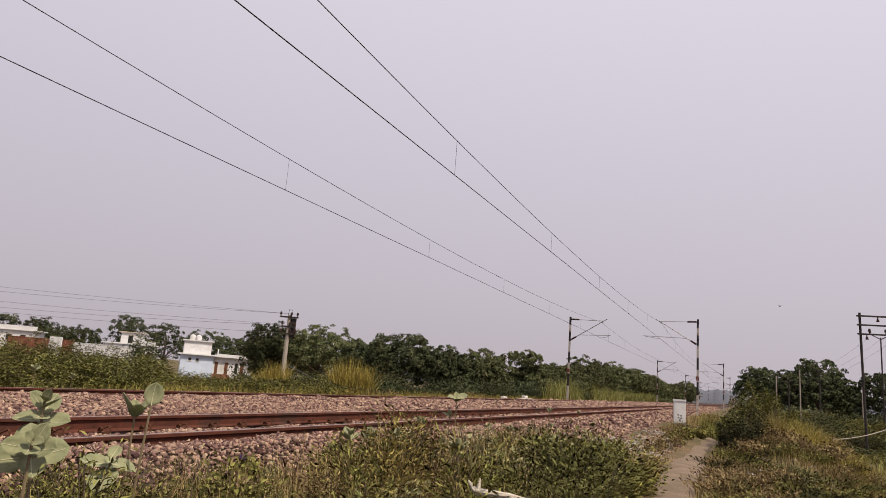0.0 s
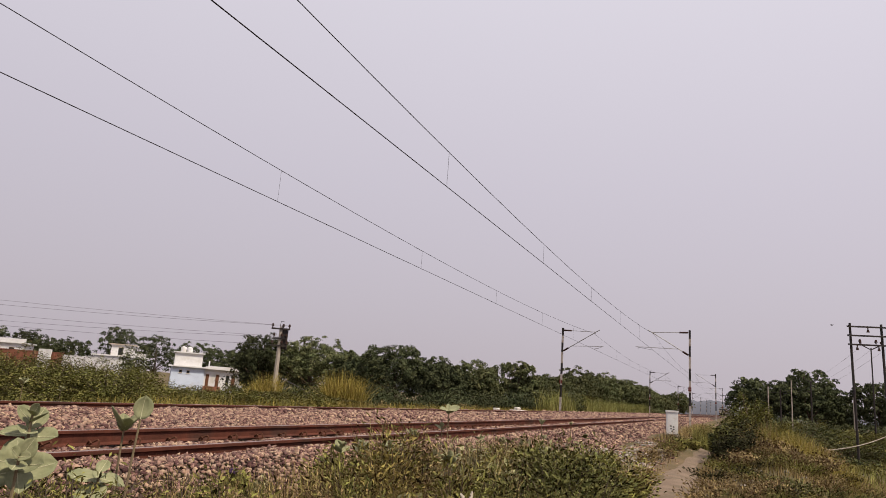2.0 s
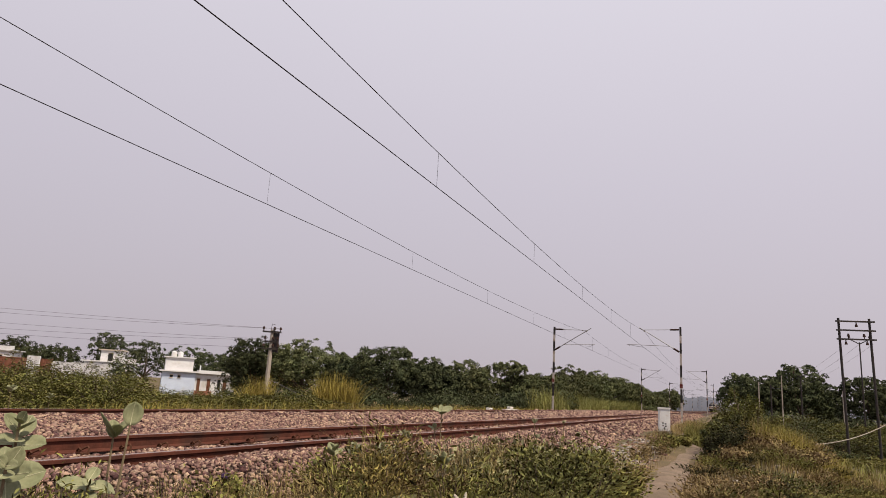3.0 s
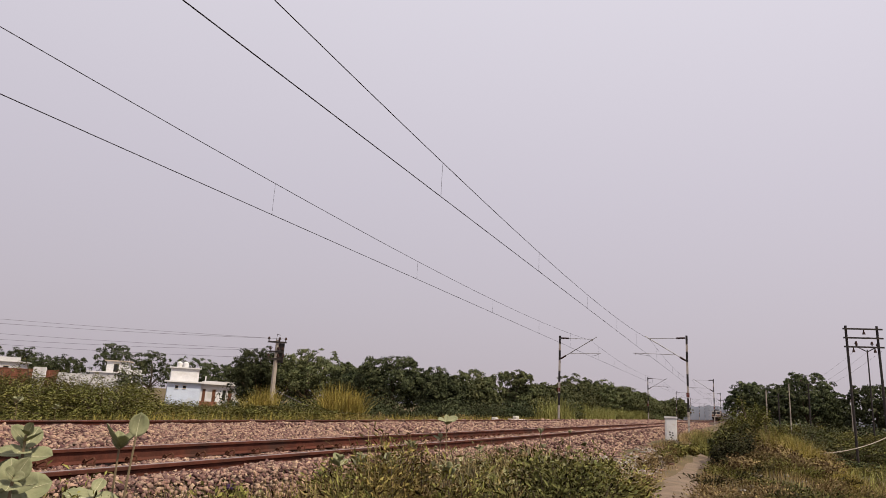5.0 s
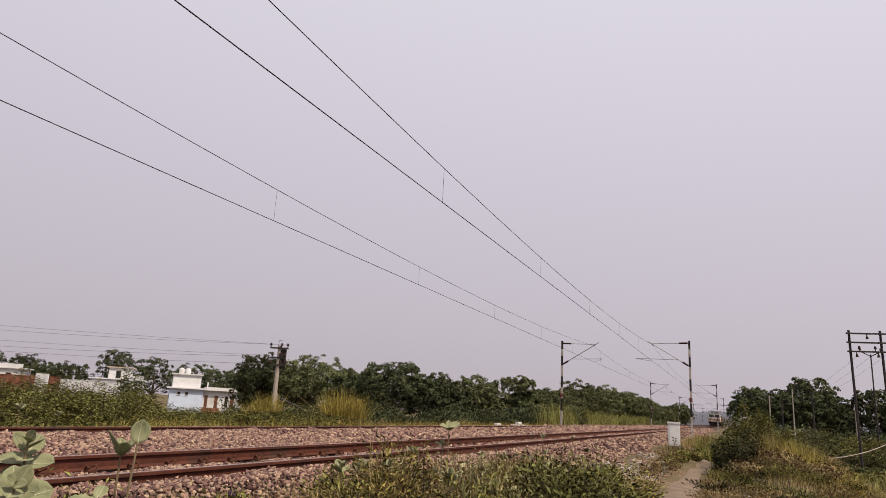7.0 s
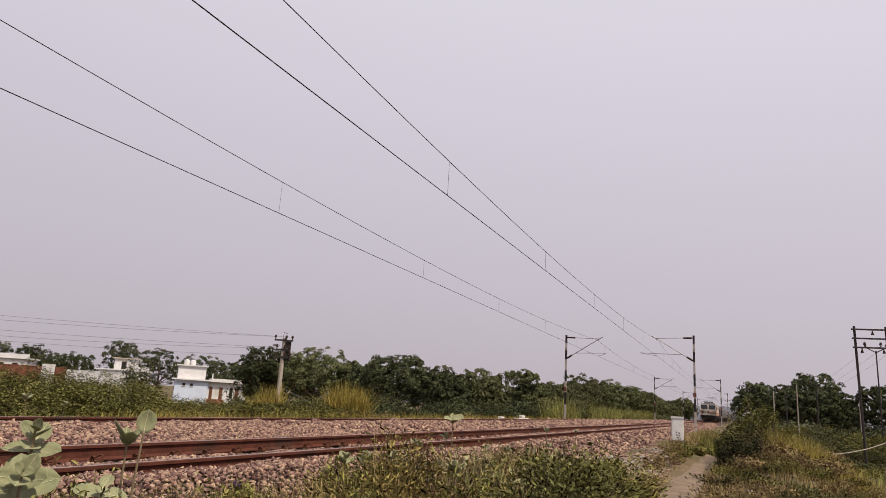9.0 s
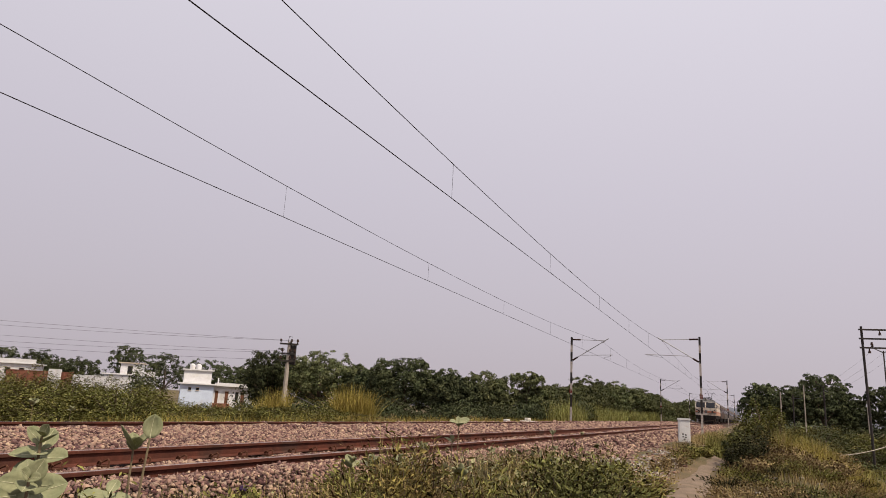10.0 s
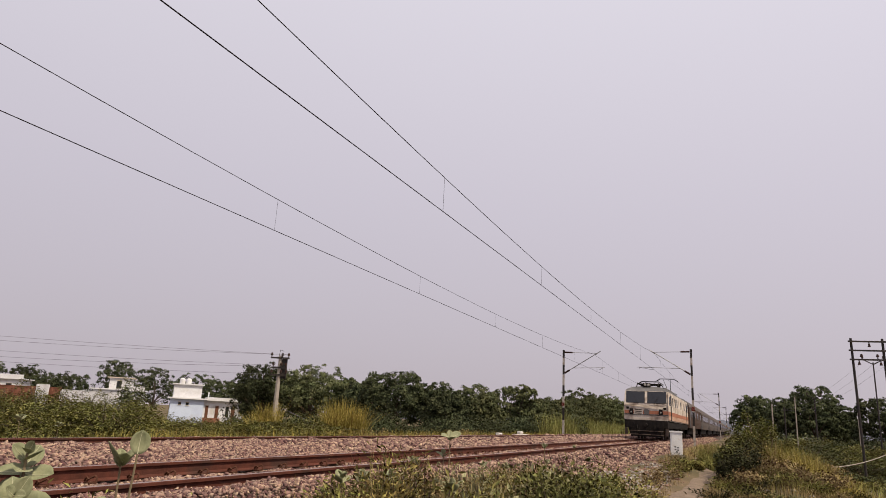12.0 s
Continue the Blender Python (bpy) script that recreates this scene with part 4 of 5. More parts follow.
def roof_house(x, y, rot, w, d, top, upper, label):
    g = float(gz(x, y))
    t = thing("village_house", pose(x, y, g, 0, 0, rot), label, "house")
    a = part("wall", boxed(0, w, 0, d, -0.3, top - g), M["lime"], t)
    part("roof_slab", boxed(-0.4, w + 0.4, -0.4, d + 0.3, top - g, top - g + 0.2), M["lime"], t, "white roof slab")
    for q in range(int(w / 2.4)):
        opening(a, 0.8 + q * 2.4, 1.7 + q * 2.4, top - g - 1.9, top - g - 0.8)
    if upper:
        u = part("wall", boxed(w * 0.3, w * 0.75, 0.6, d * 0.7, top - g + 0.2, top - g + 0.2 + upper), M["lime"], t, "white stair room on roof")
        opening(u, w * 0.45, w * 0.45 + 0.8, top - g + 0.25, top - g + upper - 0.3, y=0.6, name="door")
        part("roof_slab", boxed(w * 0.25, w * 0.8, 0.3, d * 0.75, top - g + 0.2 + upper, top - g + 0.35 + upper), M["cream"], t)
        part("parapet", boxed(w * 0.78, w + 0.35, -0.35, -0.2, top - g + 0.2, top - g + 0.8), M["lime"], t)
    else:
        part("parapet", boxed(-0.35, w + 0.35, -0.35, -0.2, top - g + 0.2, top - g + 0.9), M["lime"], t)
    return t


roof_house(-97.3, 85.4, 42, 8.0, 6, 2.75, 1.9, "white flat-roofed village house behind the wall")
roof_house(-124.0, 81.5, 38, 8.0, 6, 3.9, 0, "long white flat-roofed village building")

# ---------- trees ----------
def ball(rng, n):
    d = rng.normal(size=(n, 3))
    return d / (np.linalg.norm(d, axis=1)[:, None] + 1e-9)


def tree(rng, x, y, top, width, leaf, key, label, lobes=9, n=5200, flat=0.8, low=0.15, group="trees beyond the line", tuft=0.42):
    """A tree: trunk and limbs, boughs round the crown, each bough covered with domed leaf tufts."""
    g = float(gz(x, y))
    h = top - g
    t = thing("tree", pose(x, y, g), label, "tree", group)
    tb = tubed([(0, 0, -0.3), (0.05 * h, 0, 0.2 * h), (0.02 * h, 0.03 * h, 0.5 * h), (0, 0, 0.8 * h)], 0.035 * h, 7, 0.008 * h)
    R = width / 2
    zc, rz = h * (0.5 + low * 0.5), h * (0.5 - low * 0.5)
    boughs = [(0.0, 0.0, zc, 0.84)]
    for k in range(lobes * 2):
        a = 2.4 * k + rng.uniform(-0.3, 0.3)
        b = -0.75 + 1.7 * (k + rng.uniform(0.2, 0.8)) / (lobes * 2)
        q = math.sqrt(max(0.0, 1 - b * b)) * rng.uniform(0.5, 0.66)
        boughs.append((math.cos(a) * q * R, math.sin(a) * q * R, zc + b * rz * 0.58, rng.uniform(0.28, 0.44)))
    for c in boughs[1:lobes + 1]:
        tube(tb, [(0.02 * h, 0, 0.25 * h), (c[0] * 0.5, c[1] * 0.5, c[2] * 0.75), (c[0], c[1], c[2])], 0.014 * h, 5, 0.004 * h)
    part("trunk", tb, M["bark"], t, "grey-brown trunk and limbs")
    area = sum(c[3] ** 2 for c in boughs)
    pos, norm = [], []
    axis = np.array([R, R, rz * (0.7 + 0.3 * flat)])
    for cx, cy, cz, q in boughs:
        m = max(4, int(n * q * q / area / 46))
        d = ball(rng, m)
        d[:, 2] = np.abs(d[:, 2]) * np.where(rng.uniform(size=m) < 0.72, 1, -1)
        tip = np.array([cx, cy, cz]) + d * axis * q * rng.uniform(0.8, 1.0, (m, 1))
        per = 46
        r = tuft * rng.uniform(0.5, 1.5, (m, 1, 1))
        e = ball(rng, m * per).reshape(m, per, 3)
        e = e + (d * 0.75 + np.array([0, 0, 0.35]))[:, None]
        e /= np.linalg.norm(e, axis=2)[..., None] + 1e-9
        p = tip[:, None] + e * r * rng.uniform(0.55, 1.0, (m, per, 1)) * np.array([1.15, 1.15, 0.8])
        pos.append(p.reshape(-1, 3))
        norm.append(e.reshape(-1, 3))
    # sparse inner leaves behind the tufts
    d = ball(rng, n // 9) * rng.uniform(0.3, 0.82, (n // 9, 1))
    pos.append(np.array([0, 0, zc]) + d * axis)
    norm.append(ball(rng, n // 9))
    pos, norm = np.concatenate(pos), np.concatenate(norm)
    keep = (pos[:, 2] > low * h * 0.9) & (pos[:, 2] < h)
    v, f = leaves(rng, pos[keep], leaf, up=0.3, width=0.4, norm=norm[keep])
    part("crown", mesh_np("crown", v, f, M[key]), None, t, "dense leafy crown")
    return t


rng = np.random.default_rng(11)
for x, y, top, w in ((-145, 97.5, 8.8, 10), (-137, 101, 8.4, 9), (-128, 99, 6.4, 9), (-119.5, 98.5, 6.3, 10), (-110.5, 101.5, 9.9, 8.5), (-100, 101.3, 8.2, 11), (-91, 103, 7.2, 11), (-78.5, 98, 6.0, 9), (-71, 97, 5.6, 8)):
    tree(rng, x, y, top, w, 0.28, "leaf_dark", "broad green village tree behind the houses", n=6500, tuft=0.55)
for x, y, top, w in ((-57.6, 80, 5.6, 6.5), (-54.0, 76.5, 7.4, 9), (-50.2, 80, 6.2, 7), (-46.6, 77, 7.5, 11.5), (-42.4, 79, 6.0, 7.5), (-38.8, 77, 5.1, 7), (-35.0, 73, 4.9, 6.5), (-31.2, 72, 6.7, 9.5), (-27.0, 73.5, 5.0, 7.5), (-24.4, 72, 4.0, 6.5)):
    tree(rng, x, y, top, w, 0.22, "leaf_mid" if -48 < x < -42 else "leaf_dark", "dense dark green tree in the line-side wood", n=15500, low=0.03, lobes=11, tuft=0.5 if w > 8.2 else 0.4)
for x, y, top, w in ((-25.8, 84, 5.6, 7.5), (-21.5, 77, 4.4, 6.5), (-18.8, 84, 3.9, 6.5), (-17.6, 86, 4.4, 7), (-16.6, 94, 4.6, 7.5), (-15.6, 101, 5.2, 8), (-17.2, 111, 6.9, 10), (-15.2, 117, 6.4, 9), (-13.7, 124, 6.3, 9.5),
                     (-12.6, 131, 5.9, 8), (-11.8, 140, 5.9, 8), (-11.6, 150, 5.4, 8), (-12.4, 162, 5.2, 9), (-13.6, 180, 5.0, 9), (-14.6, 200, 4.8, 9.5), (-15.4, 224, 4.8, 10), (-16.6, 252, 5.0, 11), (-12.8, 262, 7.6, 10), (-18.5, 268, 7.0, 12), (-18, 285, 5.4, 13), (-20, 325, 6.0, 15), (-22.5, 375, 7.0, 18), (-26, 440, 8.0, 22)):
    tree(rng, x, y, top, w, 0.24 if y < 170 else 0.4, "leaf_mid", "dense green tree in the line-side wood", n=10500 if y < 170 else 6500, low=0.03, lobes=10, tuft=0.42 if y < 170 else 0.6)
for x, y, top, w in ((7.9, 101, 6.3, 6), (11.7, 97, 5.8, 5.5), (14.6, 98, 7.8, 7.5), (16.6, 101, 6.4, 6.5), (18.4, 104, 5.0, 6), (21.6, 95.5, 6.2, 6.5), (26, 99, 6.4, 8)):
    tree(rng, x, y, top, w, 0.24, "leaf_dark", "round green tree beyond the shrubs", n=10500, low=0.08, tuft=0.4)
tree(rng, -19.5, 82.5, 5.5, 6.4, 0.2, "leaf_mid", "flat-topped thorn tree rising from the wood", n=3400, flat=0.2, low=0.6, lobes=7, tuft=0.3)

# ---------- shrubs, thickets, grasses ----------
def shrub(rng, name, x, y, r, h, leaf, n, key, label, cat, group, base=None, flat=0.9, twigs=14, width=0.45, up=0.4, apart=False, rise=None):
    """A many-stemmed shrub: bare twigs below, leaves in uneven clumps towards the ends."""
    g = float(gz(x, y)) if base is None else base
    t = thing(name, pose(x, y, g, 0, 0, rng.uniform(0, 360)), label, cat, group)
    tb = bmesh.new()
    ends = []
    for k in range(twigs):
        a, q = rng.uniform(0, 2 * math.pi), r * rng.uniform(0.2, 1.0) ** 0.7
        e = Vector((math.cos(a) * q, math.sin(a) * q, h * rng.uniform(0.45, 1.0) * (1 - 0.35 * (q / r) ** 2)))
        line = [(e.x * 0.12, e.y * 0.12, -0.1), (e.x * 0.45, e.y * 0.45, e.z * 0.55), e]
        if apart:
            part("stem", tubed(line, 0.006, 4, 0.003), M["bark"], t)
        else:
            tube(tb, line, max(0.004, 0.011 * h), 4, 0.003)
        ends.append(e)
    if apart:
        tb.free()
    else:
        tagged(part("brushwood", tb, M["bark"], t, "thin brown stems"), kind="stuff")
    per = n // twigs
    pos = []
    for e in ends:
        u = rng.uniform(0.25, 1.05, per)[:, None]
        pos.append(np.array(e)[None] * np.concatenate([u, u, u ** 0.8], 1) + rng.normal(0, 1, (per, 3)) * np.array([0.20 * r, 0.20 * r, 0.13 * h]))
    pos = np.concatenate(pos)
    pos[:, 2] = np.abs(pos[:, 2]) * flat + 0.02
    pos = pos[(pos[:, 2] < h * 1.04) & (np.hypot(pos[:, 0], pos[:, 1]) < r * 1.15)]
    away = pos - np.array([0, 0, 0.35 * h])
    away = away / (np.linalg.norm(away, axis=1)[:, None] + 1e-6) + rng.normal(0, 0.25, pos.shape)
    out = None
    if rise is not None:
        out = away * np.array([1, 1, 0.4]) + np.array([0, 0, rise])
        away = np.cross(out, rng.normal(size=pos.shape)) + np.array([0, 0, 0.6])
    v, f = leaves(rng, pos, leaf, up=up, width=width, norm=away, out=out)
    part("foliage", mesh_np("foliage", v, f, M[key]), None, t)
    return t


def thorn_shrub(rng, name, x, y, r, h, leaf, n, key, label, group, sprays=30, base=None):
    """A feathery thorn bush: arching boughs that carry flat sprays of narrow leaves, one above another."""
    g = float(gz(x, y)) if base is None else base
    t = thing(name, pose(x, y, g, 0, 0, rng.uniform(0, 360)), label, "shrub", group)
    tb = bmesh.new()
    per = n // sprays
    pos, out = [], []
    for k in range(sprays):
        a = 2.4 * k + rng.uniform(-0.4, 0.4)
        q = r * rng.uniform(0.35, 1.05)
        z = h * rng.uniform(0.35, 1.0) * (1 - 0.45 * (q / r) ** 2 * rng.uniform(0.3, 1))
        dx, dy = math.cos(a), math.sin(a)
        line = [(0.08 * q * dx, 0.08 * q * dy, -0.1), (0.3 * q * dx, 0.3 * q * dy, 0.65 * z), (0.65 * q * dx, 0.65 * q * dy, z), (q * dx, q * dy, z * 0.93)]
        tube(tb, line, 0.009 * h, 3, 0.003, caps=False)
        u = rng.uniform(0.25, 1.12, per)
        side = rng.normal(0, 0.17 * r, per) * (1.25 - u)
        zz = np.interp(u, [0, 0.3, 0.65, 1, 1.12], [0, 0.65 * z, z, 0.93 * z, 0.85 * z]) - np.abs(side) * 0.3 + rng.normal(0, 0.03 * h, per)
        pos.append(np.stack([u * q * dx - side * dy, u * q * dy + side * dx, np.maximum(zz, 0.03)], 1))
        sg = np.sign(side) * rng.uniform(0.3, 1.2, per)
        out.append(np.stack([dx - sg * dy, dy + sg * dx, rng.normal(-0.1, 0.25, per)], 1))
    tagged(part("brushwood", tb, M["bark"], t, "thin brown stems"), kind="stuff")
    pos, out = np.concatenate(pos), np.concatenate(out)
    v, f = leaves(rng, pos, leaf, width=0.15, norm=np.array([0, 0, 1.0]) + rng.normal(0, 0.22, pos.shape), out=out)
    part("foliage", mesh_np("foliage", v, f, M[key]), None, t)
    return t


rng = np.random.default_rng(23)
# thorn thicket beyond the far track: tall towards the village end, low before the white house
for row, (r0, n, hh) in enumerate(((31.0, 26, 1.0), (40.0, 26, 1.05), (52.0, 22, 1.0))):
    for k in range(n):
        a = radians(-60 + 26.0 * k / (n - 1) + rng.uniform(-0.5, 0.5))
        d = r0 / math.cos(a + radians(45)) + rng.uniform(-2.5, 2.5)
        x, y = 6.06 + d * math.sin(a), d * math.cos(a)
        deg = math.degrees(a)
        tall = 2.5 if deg < -46.5 else 1.65 if row else 1.15
        if row == 0 and deg < -46.5:
            tall = 2.0
        if deg < -50:
            tall *= 1.2
        thorn_shrub(rng, "thorn_shrub", x, y, 2.5, tall * hh * rng.uniform(0.85, 1.15), 0.145, 4000 if row == 0 else 2300, "leaf_thicket", "feathery green thorn shrub in a thicket", "thicket")
shrub(rng, "thorn_shrub", -30.2, 33.0, 1.2, 4.3, 0.16, 6500, "leaf_mid", "tall dark green shrub in the thicket", "shrub", "thicket", width=0.3)
# understorey of the line-side wood, its shade mostly put into the leaf colour
for k in range(20):
    x = -34 + 1.25 * k + rng.uniform(-0.6, 0.6)
    shrub(rng, "wood_edge_shrub", x, 52 + 1.1 * k + rng.uniform(-2, 2), 2.6, 2.6 * rng.uniform(0.75, 1.25), 0.17, 3000, "leaf_shade" if k % 4 else "leaf_dark", "dark green shrub at the wood's edge", "shrub", "wood edge")
for k in range(9):
    shrub(rng, "wood_edge_shrub", -11.3 + rng.uniform(-0.6, 0.6), 76 + 12 * k, 2.2, 2.0 * rng.uniform(0.8, 1.2), 0.26, 1500, "leaf_mid", "green shrub beside the railway", "shrub", "wood edge")
# shrubs on the low ground by the double pole
for k in range(30):
    x, y = 9.5 + rng.uniform(0, 16), 36 + rng.uniform(0, 42)
    low = 0.3 if y < 52 and x > 10.0 else 1.0
    thorn_shrub(rng, "field_shrub", x, y, 2.5, low * 1.75 * rng.uniform(0.7, 1.2), 0.20, 1500, "leaf_thicket" if k % 3 else "leaf_mid", "green thorn shrub on low ground", "field shrubs", 22)

for k in range(15):
    x, y = 10.3 + 0.62 * k + rng.uniform(-0.3, 0.3), 56 + 3.2 * (k % 3) + rng.uniform(-0.8, 0.8)
    thorn_shrub(rng, "field_shrub", x, y, 2.3, 2.55 * rng.uniform(0.85, 1.12), 0.19, 2300, "leaf_thicket" if k % 4 else "leaf_mid", "broad green thorn shrub with shaded underside", "field shrubs", 28)


def tussock(rng, name, x, y, r, h, n, key, label, group, width=0.03, lean=0.35, cat="grass clump"):
    a, q = rng.uniform(0, 2 * np.pi, n), r * np.sqrt(rng.uniform(0, 1, n))
    px, py_ = np.cos(a) * q, np.sin(a) * q
    root = np.stack([px, py_, gz(x + px, y + py_) - float(gz(x, y))], 1)
    v, f = blades(rng, root, h, lean, width)
    ob = new(name, mesh_np(name, v, f, M[key]))
    ob.matrix_basis = pose(x, y, float(gz(x, y)))
    return tagged(ob, label, cat, group)


for x, y, r, h, key in ((-19.4, 33.3, 0.7, 2.3, "grass_gold"), (-20.4, 33.6, 0.5, 1.9, "grass_gold"), (-14.6, 33.4, 0.75, 2.4, "grass_gold"), (-13.6, 33.6, 0.5, 2.0, "grass_gold"), (-15.4, 34.0, 0.5, 2.0, "grass_gold")):
    tussock(rng, "tall_grass_clump", x, y, r, h, 750, key, "tall golden plume grass clump beyond far track", "tall grass", 0.045, 0.34)
for k in range(26):
    x, y = -9.8 + rng.uniform(-1.5, 0.8), 62 + 3.0 * k
    tussock(rng, "reed_clump", x, y, 1.5, 2.0 * rng.uniform(0.75, 1.15), 420, "reed", "pale green reedy grass clump by far track", "reeds", 0.06, 0.55)

for k in range(16):
    shrub(rng, "dry_weed", -10.6 + rng.uniform(-0.7, 0.7), 26 + 1.2 * k, 0.7, rng.uniform(0.5, 0.85), 0.10, 520, "leaf_dry" if k % 3 else "leaf_yellow", "rusty brown dry weed beyond the far track", "weed", "far verge weeds", twigs=8, width=0.2, rise=0.5)


def grass_field(rng, label, spots, h, key, width, lean=0.4):
    root = np.stack([spots[:, 0], spots[:, 1], gz(spots[:, 0], spots[:, 1]) - 0.02], 1)
    v, f = blades(rng, root, h, lean, width)
    tagged(new("grass", mesh_np("grass", v, f, M[key])), label, "grass", kind="stuff")


def scatter(rng, x0, x1, y0, y1, n, keep=None):
    p = np.stack([rng.uniform(x0, x1, n), rng.uniform(y0, y1, n)], 1)
    return p if keep is None else p[keep(p[:, 0], p[:, 1])]


def open_verge(x, y):
    """Grass between the weed thickets: thin where the bushy weeds stand."""
    return off_path(x, y) & ((x < 3.3) | (y < 6.5) | (np.sin(x * 37.1 + y * 91.7) > 0.55))


def off_path(x, y):
    return np.abs(x - np.interp(y, py, pcx)) > 0.30 + 0.08 * np.sin(y * 4.1 + x * 3)


grass_field(rng, "yellowing grass strip along far ballast edge", scatter(rng, -13.5, -8.4, 14, 60, 9000), 0.65, "grass_gold", 0.03)
grass_field(rng, "green weeds along far ballast edge", scatter(rng, -16.5, -9.0, 10, 40, 6000), 0.55, "reed", 0.035)
grass_field(rng, "green verge grass between footpath and ballast", scatter(rng, 2.4, 5.0, 0.5, 13, 12000, open_verge), 0.52, "grass_green", 0.013)
grass_field(rng, "dry straw grass between footpath and ballast", scatter(rng, 2.4, 5.0, 0.5, 13.5, 10000, open_verge), 0.60, "grass_dry", 0.011)
grass_field(rng, "rough dry grass round the viewpoint", scatter(rng, 2.8, 14, -12, 6, 5000, off_path), 0.3, "grass_dry", 0.014)
grass_field(rng, "rough green grass round the viewpoint", scatter(rng, 2.8, 14, -12, 6, 3500, off_path), 0.26, "grass_green", 0.014)
grass_field(rng, "dry straw grass right beside the footpath", scatter(rng, 5.3, 11.5, 5, 34, 26000, off_path), 0.24, "grass_dry", 0.014)
grass_field(rng, "green grass on the bank beside the footpath", scatter(rng, 6.2, 10, 18, 36, 7000, off_path), 0.42, "grass_green", 0.014)
grass_field(rng, "brown seeding grass on the bank", scatter(rng, 6.6, 9.2, 21, 34, 7000, off_path), 0.7, "grass_gold", 0.014)
grass_field(rng, "sparse green grass on low ground", scatter(rng, 9, 30, 25, 75, 9000), 0.5, "reed", 0.05)
grass_field(rng, "sparse grass along the near ballast toe", scatter(rng, 3.2, 4.6, 27, 60, 3000, off_path), 0.35, "grass_dry", 0.02)

grass_field(rng, "dry grass on the rubble slope below the track", scatter(rng, 3.0, 4.5, 14, 28, 900, off_path), 0.16, "grass_dry", 0.016)
for x, y, r, h, key in ((4.15, 20.6, 0.4, 0.5, "leaf_dry"), (4.3, 22.0, 0.4, 0.55, "leaf_weed"), (4.0, 23.6, 0.4, 0.45, "leaf_dry"), (4.25, 24.6, 0.4, 0.5, "leaf_weed_dark"), (4.0, 18.6, 0.3, 0.35, "leaf_dry"), (3.5, 15.4, 0.35, 0.4, "leaf_weed")):
    shrub(rng, "leafy_weed", x, y, r, h, 0.07, 650, key, "scrubby half-dry weed on the rubble slope", "weed", "slope weeds", twigs=8, width=0.15, apart=True, rise=0.4)

# growth that closes the far end of the footpath, and the bank's crown
bank_rng = np.random.default_rng(77)
for k in range(13):
    shrub(bank_rng, "field_shrub", 7.2 + 1.55 * k + bank_rng.uniform(-0.4, 0.4), 89 + bank_rng.uniform(-2, 3), 2.2, 3.0 * bank_rng.uniform(0.85, 1.2), 0.2, 2600, "leaf_dark" if k % 3 else "leaf_mid", "dark green shrub under the field trees", "shrub", "field shrubs", width=0.4)
for k in range(16):
    x, y = 4.75 + 0.07 * k + bank_rng.uniform(-0.15, 0.15), 30 + bank_rng.uniform(-1.5, 5)
    tussock(bank_rng, "bank_grass_clump", x, y, 0.3, 0.75 * bank_rng.uniform(0.75, 1.15), 260, ("grass_green", "reed", "grass_dry")[k % 3], "mixed green grass clump closing the footpath", "bank grass", 0.022, 0.5)
for x, y, r, h in ((5.0, 32.5, 0.45, 0.8), (5.5, 31, 0.7, 1.1), (5.2, 35.0, 0.6, 1.0), (4.75, 34.0, 0.4, 0.7)):
    shrub(bank_rng, "bank_shrub", x, y, r, h, 0.085, 1500, "leaf_thicket", "low green shrub closing the footpath", "shrub", "bank shrubs", width=0.25)
for x, y, r, h, key in ((6.5, 24.2, 0.75, 2.0, "leaf_thicket"), (6.15, 23.2, 0.6, 1.3, "leaf_mid"), (7.0, 23.8, 0.8, 1.3, "leaf_thicket"), (6.3, 26.5, 0.8, 1.9, "leaf_thicket"), (6.75, 25.2, 0.7, 1.6, "leaf_mid"), (5.85, 24.0, 0.55, 1.25, "leaf_thicket"), (5.6, 25.4, 0.4, 1.0, "leaf_mid")):
    thorn_shrub(bank_rng, "bank_shrub", x, y, r, h, 0.10, 2400, key, "feathery green shrub crowning the bank", "bank shrubs", 20)
for k in range(14):
    x, y = 6.6 + 0.13 * k + bank_rng.uniform(-0.15, 0.15), 23 + bank_rng.uniform(-2, 2)
    tussock(bank_rng, "bank_grass_clump", x, y, 0.4, 0.78 * bank_rng.uniform(0.7, 1.15), 240, ("reed", "grass_gold", "reed", "grass_dry")[k % 4], "pale feathery grass clump on the bank", "bank grass", 0.016, 0.5)

# weeds of the foreground verge
WEED = {"leaf_weed": "leafy green weed on the trackside verge", "leaf_weed_dark": "dark green bushy weed on the trackside verge", "leaf_dry": "withered brown weed on the trackside verge",
        "leaf_yellow": "yellowing leafy weed on the trackside verge", "leaf_pale": "pale-leaved weed on the ballast edge", "leaf_deep_shade": "deep green verge weed, gap shade put into its leaf colour"}


def weed(x, y, r, h, key, n, leaf=0.06):
    wide = float(rng.choice((0.10, 0.13, 0.17, 0.24)))
    shrub(rng, "leafy_weed", x, y, r, h, leaf * (1.45 if wide < 0.15 else 1.15), int(n * 0.6), key, WEED[key], "weed", "verge weeds", twigs=9, width=wide, up=0.25, apart=True, rise=0.22)


